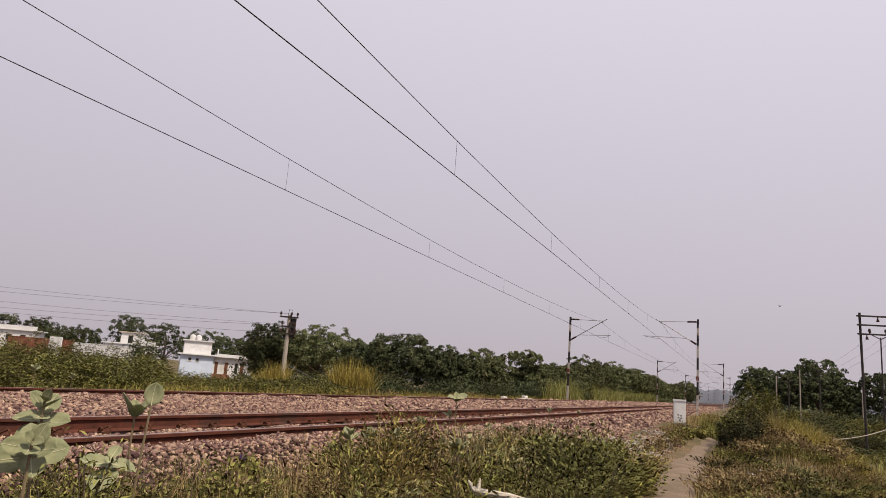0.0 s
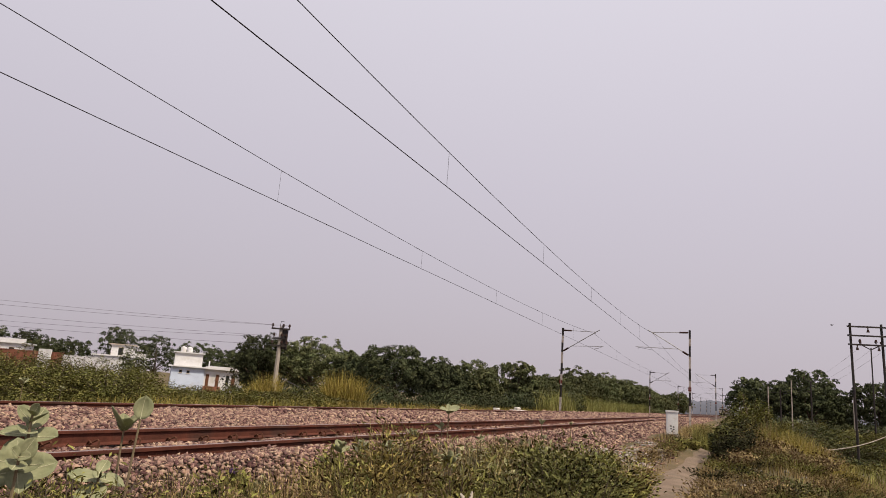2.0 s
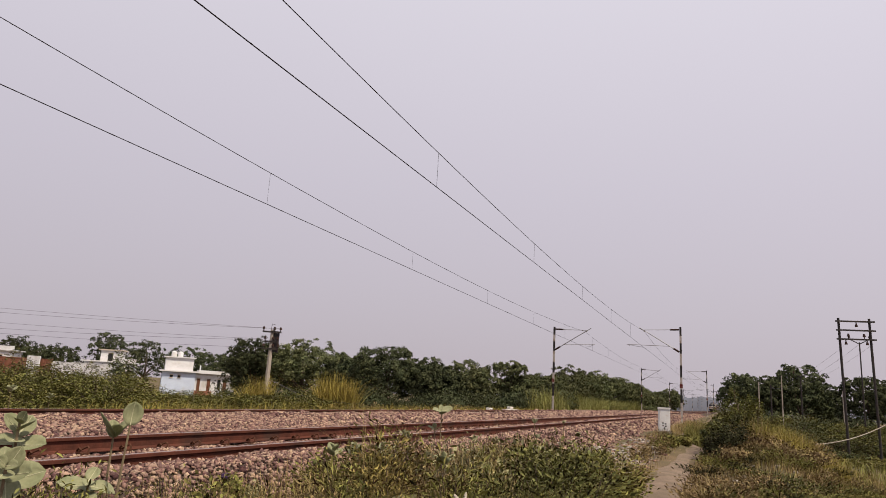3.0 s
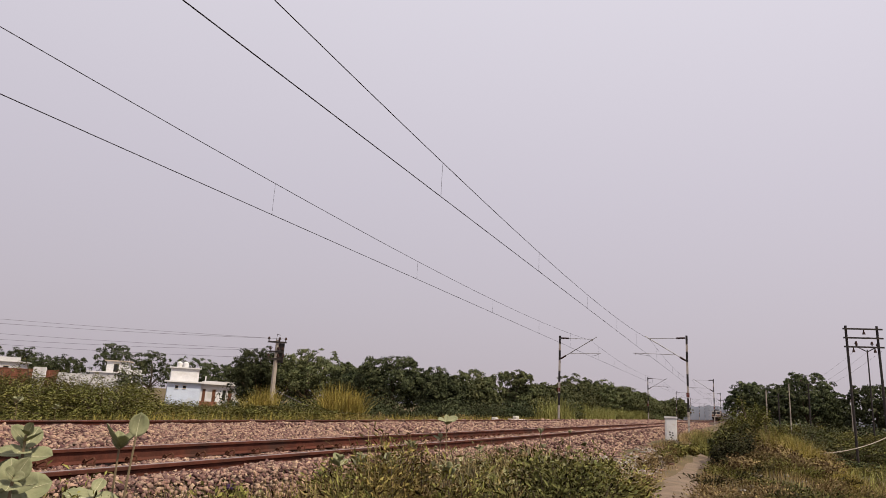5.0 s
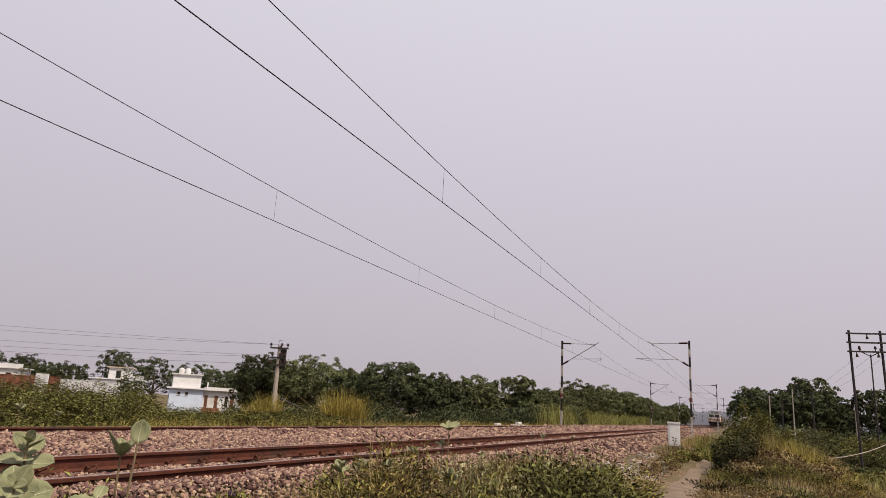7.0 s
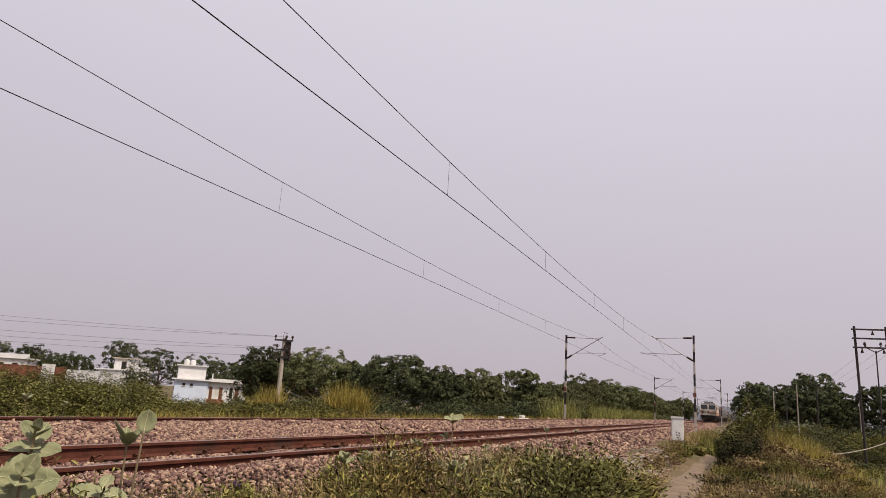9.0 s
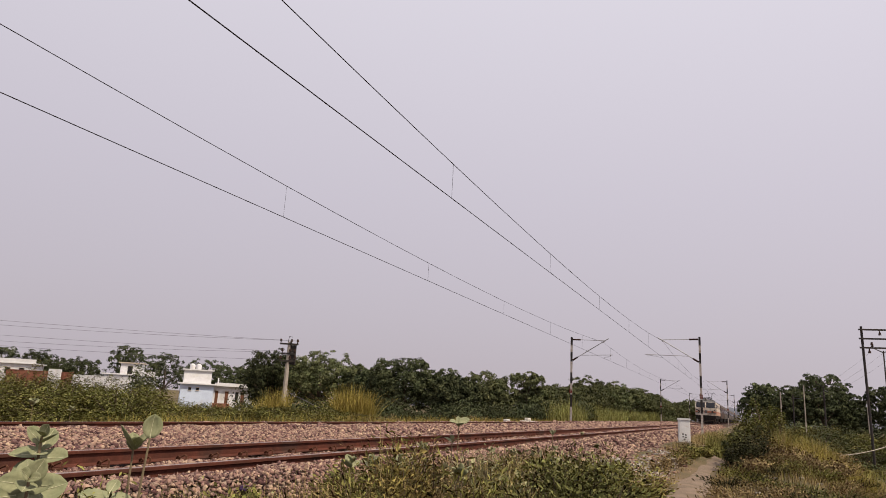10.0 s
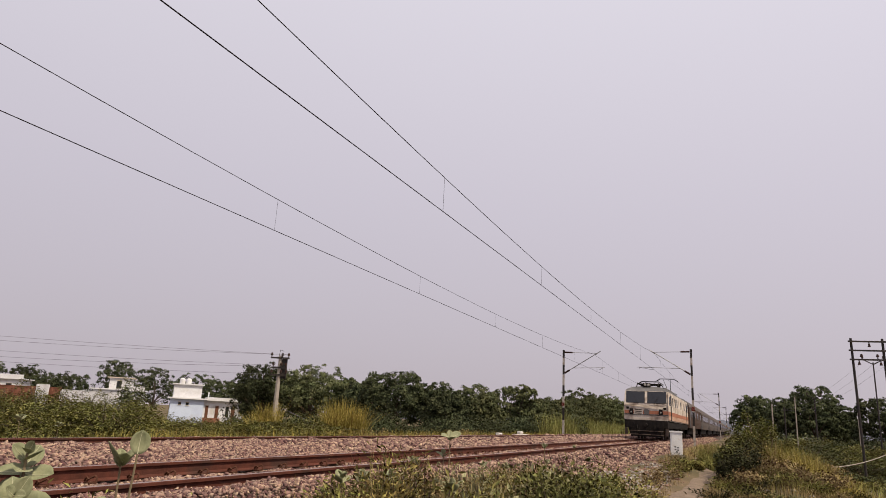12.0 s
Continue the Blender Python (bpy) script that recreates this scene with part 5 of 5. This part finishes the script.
for x, y, r, h, key, n in ((4.15, 8.4, 0.75, 0.86, "leaf_weed_dark", 2600), (3.75, 9.3, 0.65, 0.88, "leaf_weed", 2000), (4.45, 9.4, 0.55, 0.82, "leaf_weed", 1600), (3.9, 7.5, 0.6, 0.70, "leaf_weed_dark", 1800),
                           (4.4, 8.0, 0.5, 0.72, "leaf_weed", 1400), (2.75, 6.6, 0.55, 0.84, "leaf_weed_dark", 2200), (2.55, 7.3, 0.45, 0.82, "leaf_dry", 1000), (2.45, 6.1, 0.4, 0.7, "leaf_weed", 1300),
                           (3.2, 7.0, 0.5, 0.70, "leaf_dry", 700), (3.2, 7.8, 0.5, 0.62, "leaf_yellow", 1200), (2.8, 8.5, 0.4, 0.66, "leaf_pale", 500), (3.1, 9.2, 0.4, 0.7, "leaf_weed", 900), (2.8, 10.2, 0.4, 0.6, "leaf_pale", 500),
                           (3.4, 10.6, 0.5, 0.75, "leaf_weed_dark", 1300), (4.0, 10.4, 0.5, 0.85, "leaf_weed", 1400), (4.5, 11.2, 0.5, 0.75, "leaf_weed", 1200), (3.9, 12.0, 0.5, 0.7, "leaf_weed", 1000), (3.3, 12.6, 0.5, 0.62, "leaf_pale", 500), (4.5, 12.9, 0.4, 0.55, "leaf_yellow", 700)):
    weed(x, y, r, h * (1.2 if y > 8 else 0.88), key, int(n * 1.7), 0.058)
k = 0
for y in np.arange(1.7, 7.4, 0.42):
    for x in np.arange(2.45, 4.8, 0.42):
        k += 1
        xx, yy = x + rng.uniform(-0.16, 0.16), y + rng.uniform(-0.16, 0.16)
        h = (0.98 if yy < 3.3 else 0.76 if yy < 4.9 else 0.95) * rng.uniform(0.5, 1.2)
        if rng.uniform() < 0.18:
            continue
        if xx < 2.85:
            h *= 0.52 if yy > 3.2 else 0.72
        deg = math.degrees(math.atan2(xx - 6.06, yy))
        # Dark leaf colours between -36 and -28 degrees stand in for shaded gaps.
        pick = ("leaf_weed", "leaf_dry", "leaf_weed", "leaf_weed_dark", "leaf_weed") if deg < -36 else ("leaf_weed_dark", "leaf_dry", "leaf_deep_shade", "leaf_weed") if deg < -28 else ("leaf_weed", "leaf_pale", "leaf_yellow", "leaf_weed", "leaf_dry") if deg < -20 else ("leaf_weed_dark", "leaf_weed", "leaf_weed_dark")
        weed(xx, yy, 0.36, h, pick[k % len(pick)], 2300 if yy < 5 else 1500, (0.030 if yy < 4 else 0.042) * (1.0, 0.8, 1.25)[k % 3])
for y in np.arange(1.9, 4.6, 0.3):
    for x in np.arange(2.35, 3.3, 0.3):
        k += 1
        xx, yy = x + rng.uniform(-0.1, 0.1), y + rng.uniform(-0.1, 0.1)
        weed(xx, yy, 0.3, (0.68 if yy < 3.3 else 0.52) * rng.uniform(0.75, 1.1), ("leaf_weed", "leaf_weed_dark", "leaf_weed", "leaf_weed_dark")[k % 4], 1900, 0.024)
# broad pale leaves standing out of the weeds
for x, y, h in ((2.75, 6.5, 0.72), (2.95, 6.9, 0.70), (3.1, 7.4, 0.62), (2.6, 7.2, 0.66), (3.3, 8.3, 0.6), (2.9, 8.0, 0.6), (3.2, 9.6, 0.75), (3.6, 9.0, 0.9), (4.0, 9.2, 0.98), (3.4, 10.2, 0.78),
                (3.8, 10.6, 0.9), (4.3, 9.9, 0.95), (3.0, 10.8, 0.66), (4.2, 11.2, 0.85), (3.6, 11.6, 0.75), (2.9, 11.8, 0.6), (3.3, 5.6, 0.42), (3.9, 6.3, 0.45)):
    shrub(rng, "leafy_weed", x, y, 0.4, h * 1.08, 0.10, 150, "leaf_pale", "broad pale-leaved weed on the trackside verge", "weed", "verge weeds", twigs=8, width=0.28, apart=True, rise=0.35)
for x, y in ((2.75, 6.2), (3.0, 6.6), (2.6, 6.8), (3.35, 7.6), (3.55, 8.6), (2.9, 5.7), (3.5, 7.0), (3.7, 8.0)):
    tussock(rng, "dry_stalk_tuft", x, y, 0.25, 0.95, 22, "leaf_dry", "bare brown stalks among the verge weeds", "dry stalks", 0.014, 0.45)
for k in range(120):
    x, y = rng.uniform(5.55, 10.5), rng.uniform(7.0, 22)
    key = ("leaf_dry", "leaf_weed_dark", "leaf_weed", "leaf_weed", "leaf_deep_shade", "leaf_dry")[k % 6]
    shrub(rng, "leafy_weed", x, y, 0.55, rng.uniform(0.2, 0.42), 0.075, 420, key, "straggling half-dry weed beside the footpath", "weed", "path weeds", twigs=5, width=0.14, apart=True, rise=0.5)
# First three: the bush's dark core has shade put into its leaf colour.
for x, y, r, h, key in ((5.75, 20.2, 0.35, 0.75, "leaf_deep_shade"), (6.0, 20.8, 0.42, 1.1, "leaf_deep_shade"), (6.45, 21.4, 0.5, 0.95, "leaf_deep_shade"), (5.85, 21.8, 0.4, 1.2, "leaf_weed_dark"), (7.0, 20.4, 0.6, 0.6, "leaf_dry"), (6.3, 19.2, 0.5, 0.5, "leaf_dry"),
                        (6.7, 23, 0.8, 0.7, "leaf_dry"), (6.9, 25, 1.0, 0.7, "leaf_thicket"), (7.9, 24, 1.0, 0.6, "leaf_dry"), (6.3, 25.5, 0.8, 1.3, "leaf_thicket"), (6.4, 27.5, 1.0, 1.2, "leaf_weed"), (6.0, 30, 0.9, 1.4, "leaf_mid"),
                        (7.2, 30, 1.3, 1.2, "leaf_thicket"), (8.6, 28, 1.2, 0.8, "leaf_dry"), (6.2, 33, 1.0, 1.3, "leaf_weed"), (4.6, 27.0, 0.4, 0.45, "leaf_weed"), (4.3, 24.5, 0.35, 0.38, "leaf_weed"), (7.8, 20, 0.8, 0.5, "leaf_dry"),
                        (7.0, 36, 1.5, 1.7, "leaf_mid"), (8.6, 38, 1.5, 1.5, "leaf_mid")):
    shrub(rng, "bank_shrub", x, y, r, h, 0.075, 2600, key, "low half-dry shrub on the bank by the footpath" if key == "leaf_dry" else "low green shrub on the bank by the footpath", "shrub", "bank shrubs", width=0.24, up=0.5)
for x, y, h in ((2.35, 7.4, 0.75), (2.3, 8.2, 0.8), (2.45, 9.3, 0.7), (2.5, 6.4, 0.7), (2.6, 10.4, 0.65), (2.4, 11.5, 0.6)):
    tussock(rng, "dry_stalk_tuft", x, y, 0.16, h, 14, "grass_dry", "bare dry stalks on the ballast edge", "dry stalks", 0.012, 0.3)
# single weeds on the ballast shoulder
for x, y, r, h, key in ((1.95, 5.1, 0.16, 0.22, "leaf_weed"), (2.05, 5.25, 0.14, 0.2, "leaf_pale"), (2.0, 6.5, 0.2, 0.42, "leaf_weed_dark"), (1.9, 7.6, 0.15, 0.3, "leaf_dry"), (2.1, 9.0, 0.2, 0.4, "leaf_weed"), (2.2, 10.6, 0.2, 0.36, "leaf_pale"), (2.1, 12.2, 0.2, 0.36, "leaf_weed")):
    shrub(rng, "leafy_weed", x, y, r, h, 0.045, 420, key, "small weed growing out of the ballast", "weed", "ballast weeds", base=float(bz(x, y)) - 0.02, twigs=5, width=0.26, apart=True)

# ---------- milkweed plants ----------
def oval_leaf(L, W, cup):
    """A thick oval leaf along +y, slightly cupped, with a raised midrib."""
    bm = bmesh.new()
    rows = []
    for i in range(7):
        u = i / 6
        half = W / 2 * (math.sin(math.pi * min(1, 0.06 + u * 0.94)) ** 0.62 if u < 1 else 0.0)
        rows.append([bm.verts.new((k / 2 * half, L * u, cup * L * (u * u * 0.8) + abs(k) ** 2 / 4 * half * 0.35 - (0.004 if k == 0 else 0))) for k in (-2, -1, 0, 1, 2)])
    for a, b in zip(rows, rows[1:]):
        for k in range(4):
            bm.faces.new((a[k], a[k + 1], b[k + 1], b[k]))
    bmesh.ops.remove_doubles(bm, verts=bm.verts, dist=1e-5)
    bmesh.ops.solidify(bm, geom=list(bm.faces), thickness=0.0025)
    for f in bm.faces:
        f.smooth = True
    me = bpy.data.meshes.new("leaf")
    bm.to_mesh(me)
    bm.free()
    me.materials.append(M["milk_leaf"])
    return me


LEAVES = [oval_leaf(1.0, 0.80, 0.2), oval_leaf(1.0, 0.74, -0.1), oval_leaf(1.0, 0.88, 0.4)]


def rib_mesh(cup):
    bm = tubed([(0, u, cup * u * u * 0.8 + 0.006) for u in (0.0, 0.2, 0.4, 0.6, 0.8, 0.95)], 0.022, 5, 0.006)
    me = bpy.data.meshes.new("midrib")
    bm.to_mesh(me)
    bm.free()
    me.materials.append(M["midrib"])
    return me


RIBS = [rib_mesh(0.2), rib_mesh(-0.1), rib_mesh(0.4)]


def milkweed(rng, x, y, top, whorls, L, label, lean=(0, 0), nod=0.0, close=0.035, turn=None, tilts=(54, 34, 18, 4, -12, -22), sizes=(0.5, 0.85, 1.05, 1.1, 1.1, 1.0)):
    """A milkweed: whorls of two broad leaves crowd the stem's tip; nod tips the crown over towards the path side."""
    g = float(gz(x, y))
    t = thing("milkweed_plant", pose(x, y, g), label, "plant", "milkweeds")
    h = top - g
    at = lambda u: Vector((lean[0] * u * u, lean[1] * u * u, h * u))
    part("stem", tubed([at(u) for u in (-0.1, 0.25, 0.5, 0.75, 1.0)], 0.010, 6, 0.006), M["stem_green"], t, "pale woody stem")
    crown = Matrix.Translation(at(1.0)) @ Matrix.Rotation(radians(nod), 4, Vector((0.6, 0.8, 0)))
    turn = rng.uniform(0, 360) if turn is None else turn
    for k in range(whorls):
        turn += 90 + rng.uniform(-14, 14)
        size = L * sizes[min(k, len(sizes) - 1)] * rng.uniform(0.92, 1.08)
        tilt = tilts[min(k, len(tilts) - 1)] + rng.uniform(-7, 7)
        for q in ((0, 180) if whorls > 1 else (0,)):
            m = crown @ Matrix.Translation((0, 0, -close * k)) @ pose(0, 0, 0, 0, 0, turn + q + rng.uniform(-12, 12)) @ pose(0, 0, 0, tilt, rng.uniform(-12, 12), 0)
            pick = int(rng.integers(3))
            lf = part("leaf", LEAVES[pick], None, t, "", m @ Matrix.Diagonal((size, size, size, 1)))
            part("midrib", RIBS[pick], None, lf)
    return t


rng = np.random.default_rng(41)
milkweed(rng, 3.50, 1.86, 0.36, 5, 0.118, "broad-leaved pale green milkweed in the near weeds", nod=60, turn=20)
milkweed(rng, 3.31, 2.02, 0.50, 5, 0.11, "taller broad-leaved milkweed in the near weeds", (-0.04, 0.03), nod=32)
milkweed(rng, 2.58, 3.18, 0.36, 2, 0.165, "slender milkweed with leaves at its tip", nod=10, close=0.012, turn=-133, tilts=(36, 58), sizes=(1.0, 0.75))
milkweed(rng, 2.80, 3.05, 0.44, 1, 0.27, "slender milkweed with leaves at its tip", (0.02, 0.02), nod=14, turn=-50)
milkweed(rng, 2.64, 3.0, 0.12, 3, 0.19, "low milkweed among grass", nod=20, tilts=(20, -10, -25))
milkweed(rng, 2.45, 8.75, 0.48, 2, 0.17, "slender milkweed beside the ballast", nod=35, turn=-118, tilts=(22, 40), sizes=(1.0, 0.8))
milkweed(rng, 2.30, 7.9, 0.22, 2, 0.10, "small milkweed sprout at the ballast edge")
milkweed(rng, 2.75, 12.6, 0.32, 2, 0.14, "small milkweed sprout at the ballast edge")
milkweed(rng, 2.35, 8.78, 0.26, 2, 0.15, "small pale milkweed among the verge weeds")
milkweed(rng, 2.35, 16.91, 0.22, 2, 0.15, "small pale milkweed among the verge weeds")
milkweed(rng, 2.35, 10.39, 0.06, 2, 0.13, "small pale milkweed among the verge weeds")
milkweed(rng, 2.30, 11.73, 0.00, 3, 0.12, "small pale milkweed among the verge weeds")
milkweed(rng, 2.35, 6.16, 0.12, 3, 0.13, "small pale milkweed among the verge weeds")
milkweed(rng, 2.35, 6.57, 0.10, 3, 0.14, "small pale milkweed among the verge weeds")
milkweed(rng, 2.35, 7.93, 0.20, 2, 0.12, "small pale milkweed among the verge weeds")
milkweed(rng, 2.51, 13.73, 0.00, 2, 0.11, "small pale milkweed among the verge weeds")
milkweed(rng, 2.45, 7.06, 0.10, 4, 0.14, "small pale milkweed among the verge weeds")
milkweed(rng, 3.42, 6.55, 0.10, 3, 0.14, "small pale milkweed among the verge weeds")
milkweed(rng, 2.88, 16.17, 0.00, 3, 0.11, "small pale milkweed among the verge weeds")
milkweed(rng, -8.6, 10.4, 0.30, 3, 0.17, "milkweed sprout beyond the far track")
milkweed(rng, -8.9, 11.6, 0.15, 3, 0.15, "milkweed sprout beyond the far track")

# ---------- litter, logs, blocks ----------
lg = thing("fallen_branch", pose(4.2, 5.0, -0.08), "bleached broken branch lying in the grass", "branch")
part("branch_stem", tubed([(0, 0, 0), (0.22, 0.12, -0.02), (0.5, 0.2, -0.07), (0.95, 0.3, -0.16)], 0.028, 8, 0.02), M["log"], lg)
part("splinter", tubed([(0.0, 0, 0), (-0.06, 0.0, 0.07)], 0.025, 6, 0.008), M["log"], lg)
part("splinter", tubed([(0.02, 0.0, 0.0), (0.02, 0.04, 0.09)], 0.022, 6, 0.008), M["log"], lg)
for x, y, w in ((-7.6, 41.0, 1.8), (-7.3, 44.5, 1.3)):
    cb = thing("concrete_block", pose(x, y, float(bz(x, y)) + 0.10, 0, 0, 65), "pale broken concrete block beside far track", "concrete block", "blocks")
    part("slab", boxed(-w / 2, w / 2, -0.2, 0.2, -0.16, 0.20, bevel=0.02), M["pale_block"], cb)
    part("rubble", boxed(-0.25, 0.1, -0.15, 0.15, 0.20, 0.38, bevel=0.05), M["pale_block"], cb)


def rubble_heap(rng, x0, x1, y0, y1, n, size, key, label):
    v, f = [], []
    for k in range(n):
        x, y = rng.uniform(x0, x1), rng.uniform(y0, y1)
        s = stones(rng, 0, 0.01, 0, 0.01, 0.01, size * rng.uniform(0.5, 1.5), lambda a, b: np.zeros_like(a), 0.3)
        if len(s[0]) == 0:
            continue
        v.append((s[0][:8] * np.array([1.3, 1, 0.7]) + np.array([x, y, max(float(gz(x, y)), float(bz(x, y)) if x < 3.05 else -9)]), s[1][:6]))
    tagged(new("rubble", mesh_np("rubble", *merged(v), M[key])), label, "rubble", kind="stuff")


rubble_heap(rng, 2.9, 4.2, 14, 27, 420, 0.055, "pale_stone", "pale scattered rubble below the ballast")
rubble_heap(rng, 2.6, 4.3, 13, 30, 800, 0.05, "stone", "reddish spilt ballast below the track")
rubble_heap(rng, 2.0, 3.0, 6, 20, 220, 0.06, "pale_stone", "pale larger stones on the ballast edge")
rubble_heap(rng, 2.9, 4.35, 11.5, 21, 240, 0.045, "pale_stone", "pale broken stone tipped beside the footpath")
rubble_heap(rng, 4.5, 5.5, 7, 26, 220, 0.022, "stone", "small pebbles strewn over the footpath")
rubble_heap(rng, 5.6, 8.5, 9, 22, 60, 0.05, "pale_stone", "scraps of pale litter among dry weeds")

def pale_rock(x, y, w, turn):
    """A broken pale rock, half sunk in the slope."""
    bm = bmesh.new()
    bmesh.ops.create_icosphere(bm, subdivisions=1, radius=w / 2)
    for v in bm.verts:
        v.co *= 1 + 0.7 * noise.noise(v.co * (5.0 / w) * 0.35 + Vector((x, y, 0)))
        v.co.z *= 0.65
    me = bpy.data.meshes.new("rock")
    bm.to_mesh(me)
    bm.free()
    me.materials.append(M["rock"])
    ob = new("rock", me)
    ob.matrix_basis = pose(x, y, max(float(gz(x, y)), float(bz(x, y)) if x < 3.05 else -9) + w * 0.16, 12, 8, turn)
    tagged(ob, "pale broken rock on the slope below the track", "rock", "pale rocks")


for x, y, w, turn in ((3.78, 20.2, 0.28, 20), (3.3, 18.6, 0.2, 70), (3.95, 22.5, 0.22, 130), (3.5, 23.8, 0.18, 10), (4.05, 17.4, 0.2, 200), (3.55, 16.0, 0.16, 310), (4.25, 25.5, 0.2, 85), (2.5, 9.9, 0.14, 40), (2.35, 8.1, 0.13, 150), (2.6, 12.4, 0.15, 250)):
    pale_rock(x, y, w, turn)

bag = bmesh.new()
bmesh.ops.create_icosphere(bag, subdivisions=3, radius=0.05)
for v in bag.verts:
    v.co *= 1 + 0.35 * noise.noise(v.co * 18)
    v.co.z *= 0.6
bag_me = bpy.data.meshes.new("litter_bag")
bag.to_mesh(bag_me)
bag.free()
bag_me.materials.append(M["purple"])
litter = new("litter_bag", bag_me)
litter.matrix_basis = pose(1.78, 5.25, float(bz(1.78, 5.25)) + 0.05)
tagged(litter, "crumpled dark purple plastic bag on ballast", "litter")

# ---------- distant wood ----------
def far_wood(x0, x1, y, h, label):
    """A far wooded rise with an uneven crest."""
    xs = np.linspace(x0, x1, 700)
    crest = -2 + h * (0.55 + 0.14 * np.sin(xs * 0.03 + y) + 0.07 * np.sin(xs * 0.09 + 1) + 0.025 * np.sin(xs * 0.31) + 0.02 * np.sin(xs * 0.83 + 2))
    rows = [np.stack([xs, np.full_like(xs, y - 14), np.full_like(xs, -3.0)], 1), np.stack([xs, np.full_like(xs, y - 9), (crest + 2) * 0.7 - 2], 1),
            np.stack([xs, np.full_like(xs, y), crest], 1), np.stack([xs, np.full_like(xs, y + 14), np.full_like(xs, -3.0)], 1)]
    v = np.concatenate(rows)
    a = (np.arange(3)[:, None] * 700 + np.arange(699)[None]).ravel()
    me = mesh_np("backdrop", v, np.stack([a, a + 1, a + 701, a + 700], 1), M["painted_haze"])
    me.polygons.foreach_set("use_smooth", np.ones(len(me.polygons), bool))
    tagged(new("backdrop", me), label, "far wood", kind="structure")


# Distance haze is put into this blue-grey colour, with a slight glow.
M["painted_haze"] = material("far_wood_painted_haze", (0.085, 0.088, 0.105), (0.10, 0.10, 0.118), 1.0, scale=0.02, fine=0.1, emit=0.5)
far_wood(-420, 0, 700, 22, "far woods on the horizon, haze painted blue-grey and glowing")
far_wood(0, 420, 640, 12, "far woods on the horizon, haze painted blue-grey and glowing")

# ---------- bird ----------
bird = thing("bird", pose(9.2, 66.7, 9.6), "small dark bird in flight", "bird")
bb = bmesh.new()
bmesh.ops.create_uvsphere(bb, u_segments=10, v_segments=8, radius=0.055, matrix=Matrix.Diagonal((1, 2.2, 0.9, 1)))
part("body", bb, M["steel_dark"], bird)
for sx in (-1, 1):
    w = bmesh.new()
    vs = [w.verts.new(c) for c in ((0, -0.05, 0), (sx * 0.12, -0.04, 0.06), (sx * 0.22, 0.03, 0.03), (sx * 0.11, 0.05, 0.055), (0, 0.05, 0))]
    w.faces.new(vs)
    bmesh.ops.solidify(w, geom=list(w.faces), thickness=0.01)
    part("wing", w, M["steel_dark"], bird)

# ---------- loose ballast stones, nearest stretch ----------
loose = []
for k in range(6):
    v, f = stones(rng, 0, 0.01, 0, 0.01, 0.01, 0.034, lambda a, b: np.zeros_like(a), 0.0)
    loose.append(mesh_np("ballast_stone", v[:8], f[:6], M["piece_stone"]))
for k in range(280):
    x, y = rng.uniform(1.0, 2.4), rng.uniform(3.5, 9.5)
    part("ballast_stone", loose[k % 6], None, ballast, "", pose(x, y, float(bz(x, y)) + 0.028, rng.uniform(0, 360), rng.uniform(0, 360), rng.uniform(0, 360)))


# ---------- motion of things ----------
def motions():
    speed = 33.3

    def run(ob, back):
        walk(ob, [(t, pose(0, 51.0 + back + speed * (12 - t), 0)) for t in (0.0, 3.0, 6.0, 9.0, 12.0)])
    run(loco, 0)
    run(power_car, 21.0)
    for k, c in enumerate(coaches):
        run(c, 44.6 + 23.5 * k)
    walk(bird, [(0.0, pose(9.2, 66.7, 9.6, 0, 0, 200)), (1.5, pose(12.6, 66.0, 9.1, 0, 0, 220)), (4.0, pose(20, 70, 8.5, 0, 0, 230)), (12.0, pose(60, 120, 12, 0, 0, 250))])


motions()
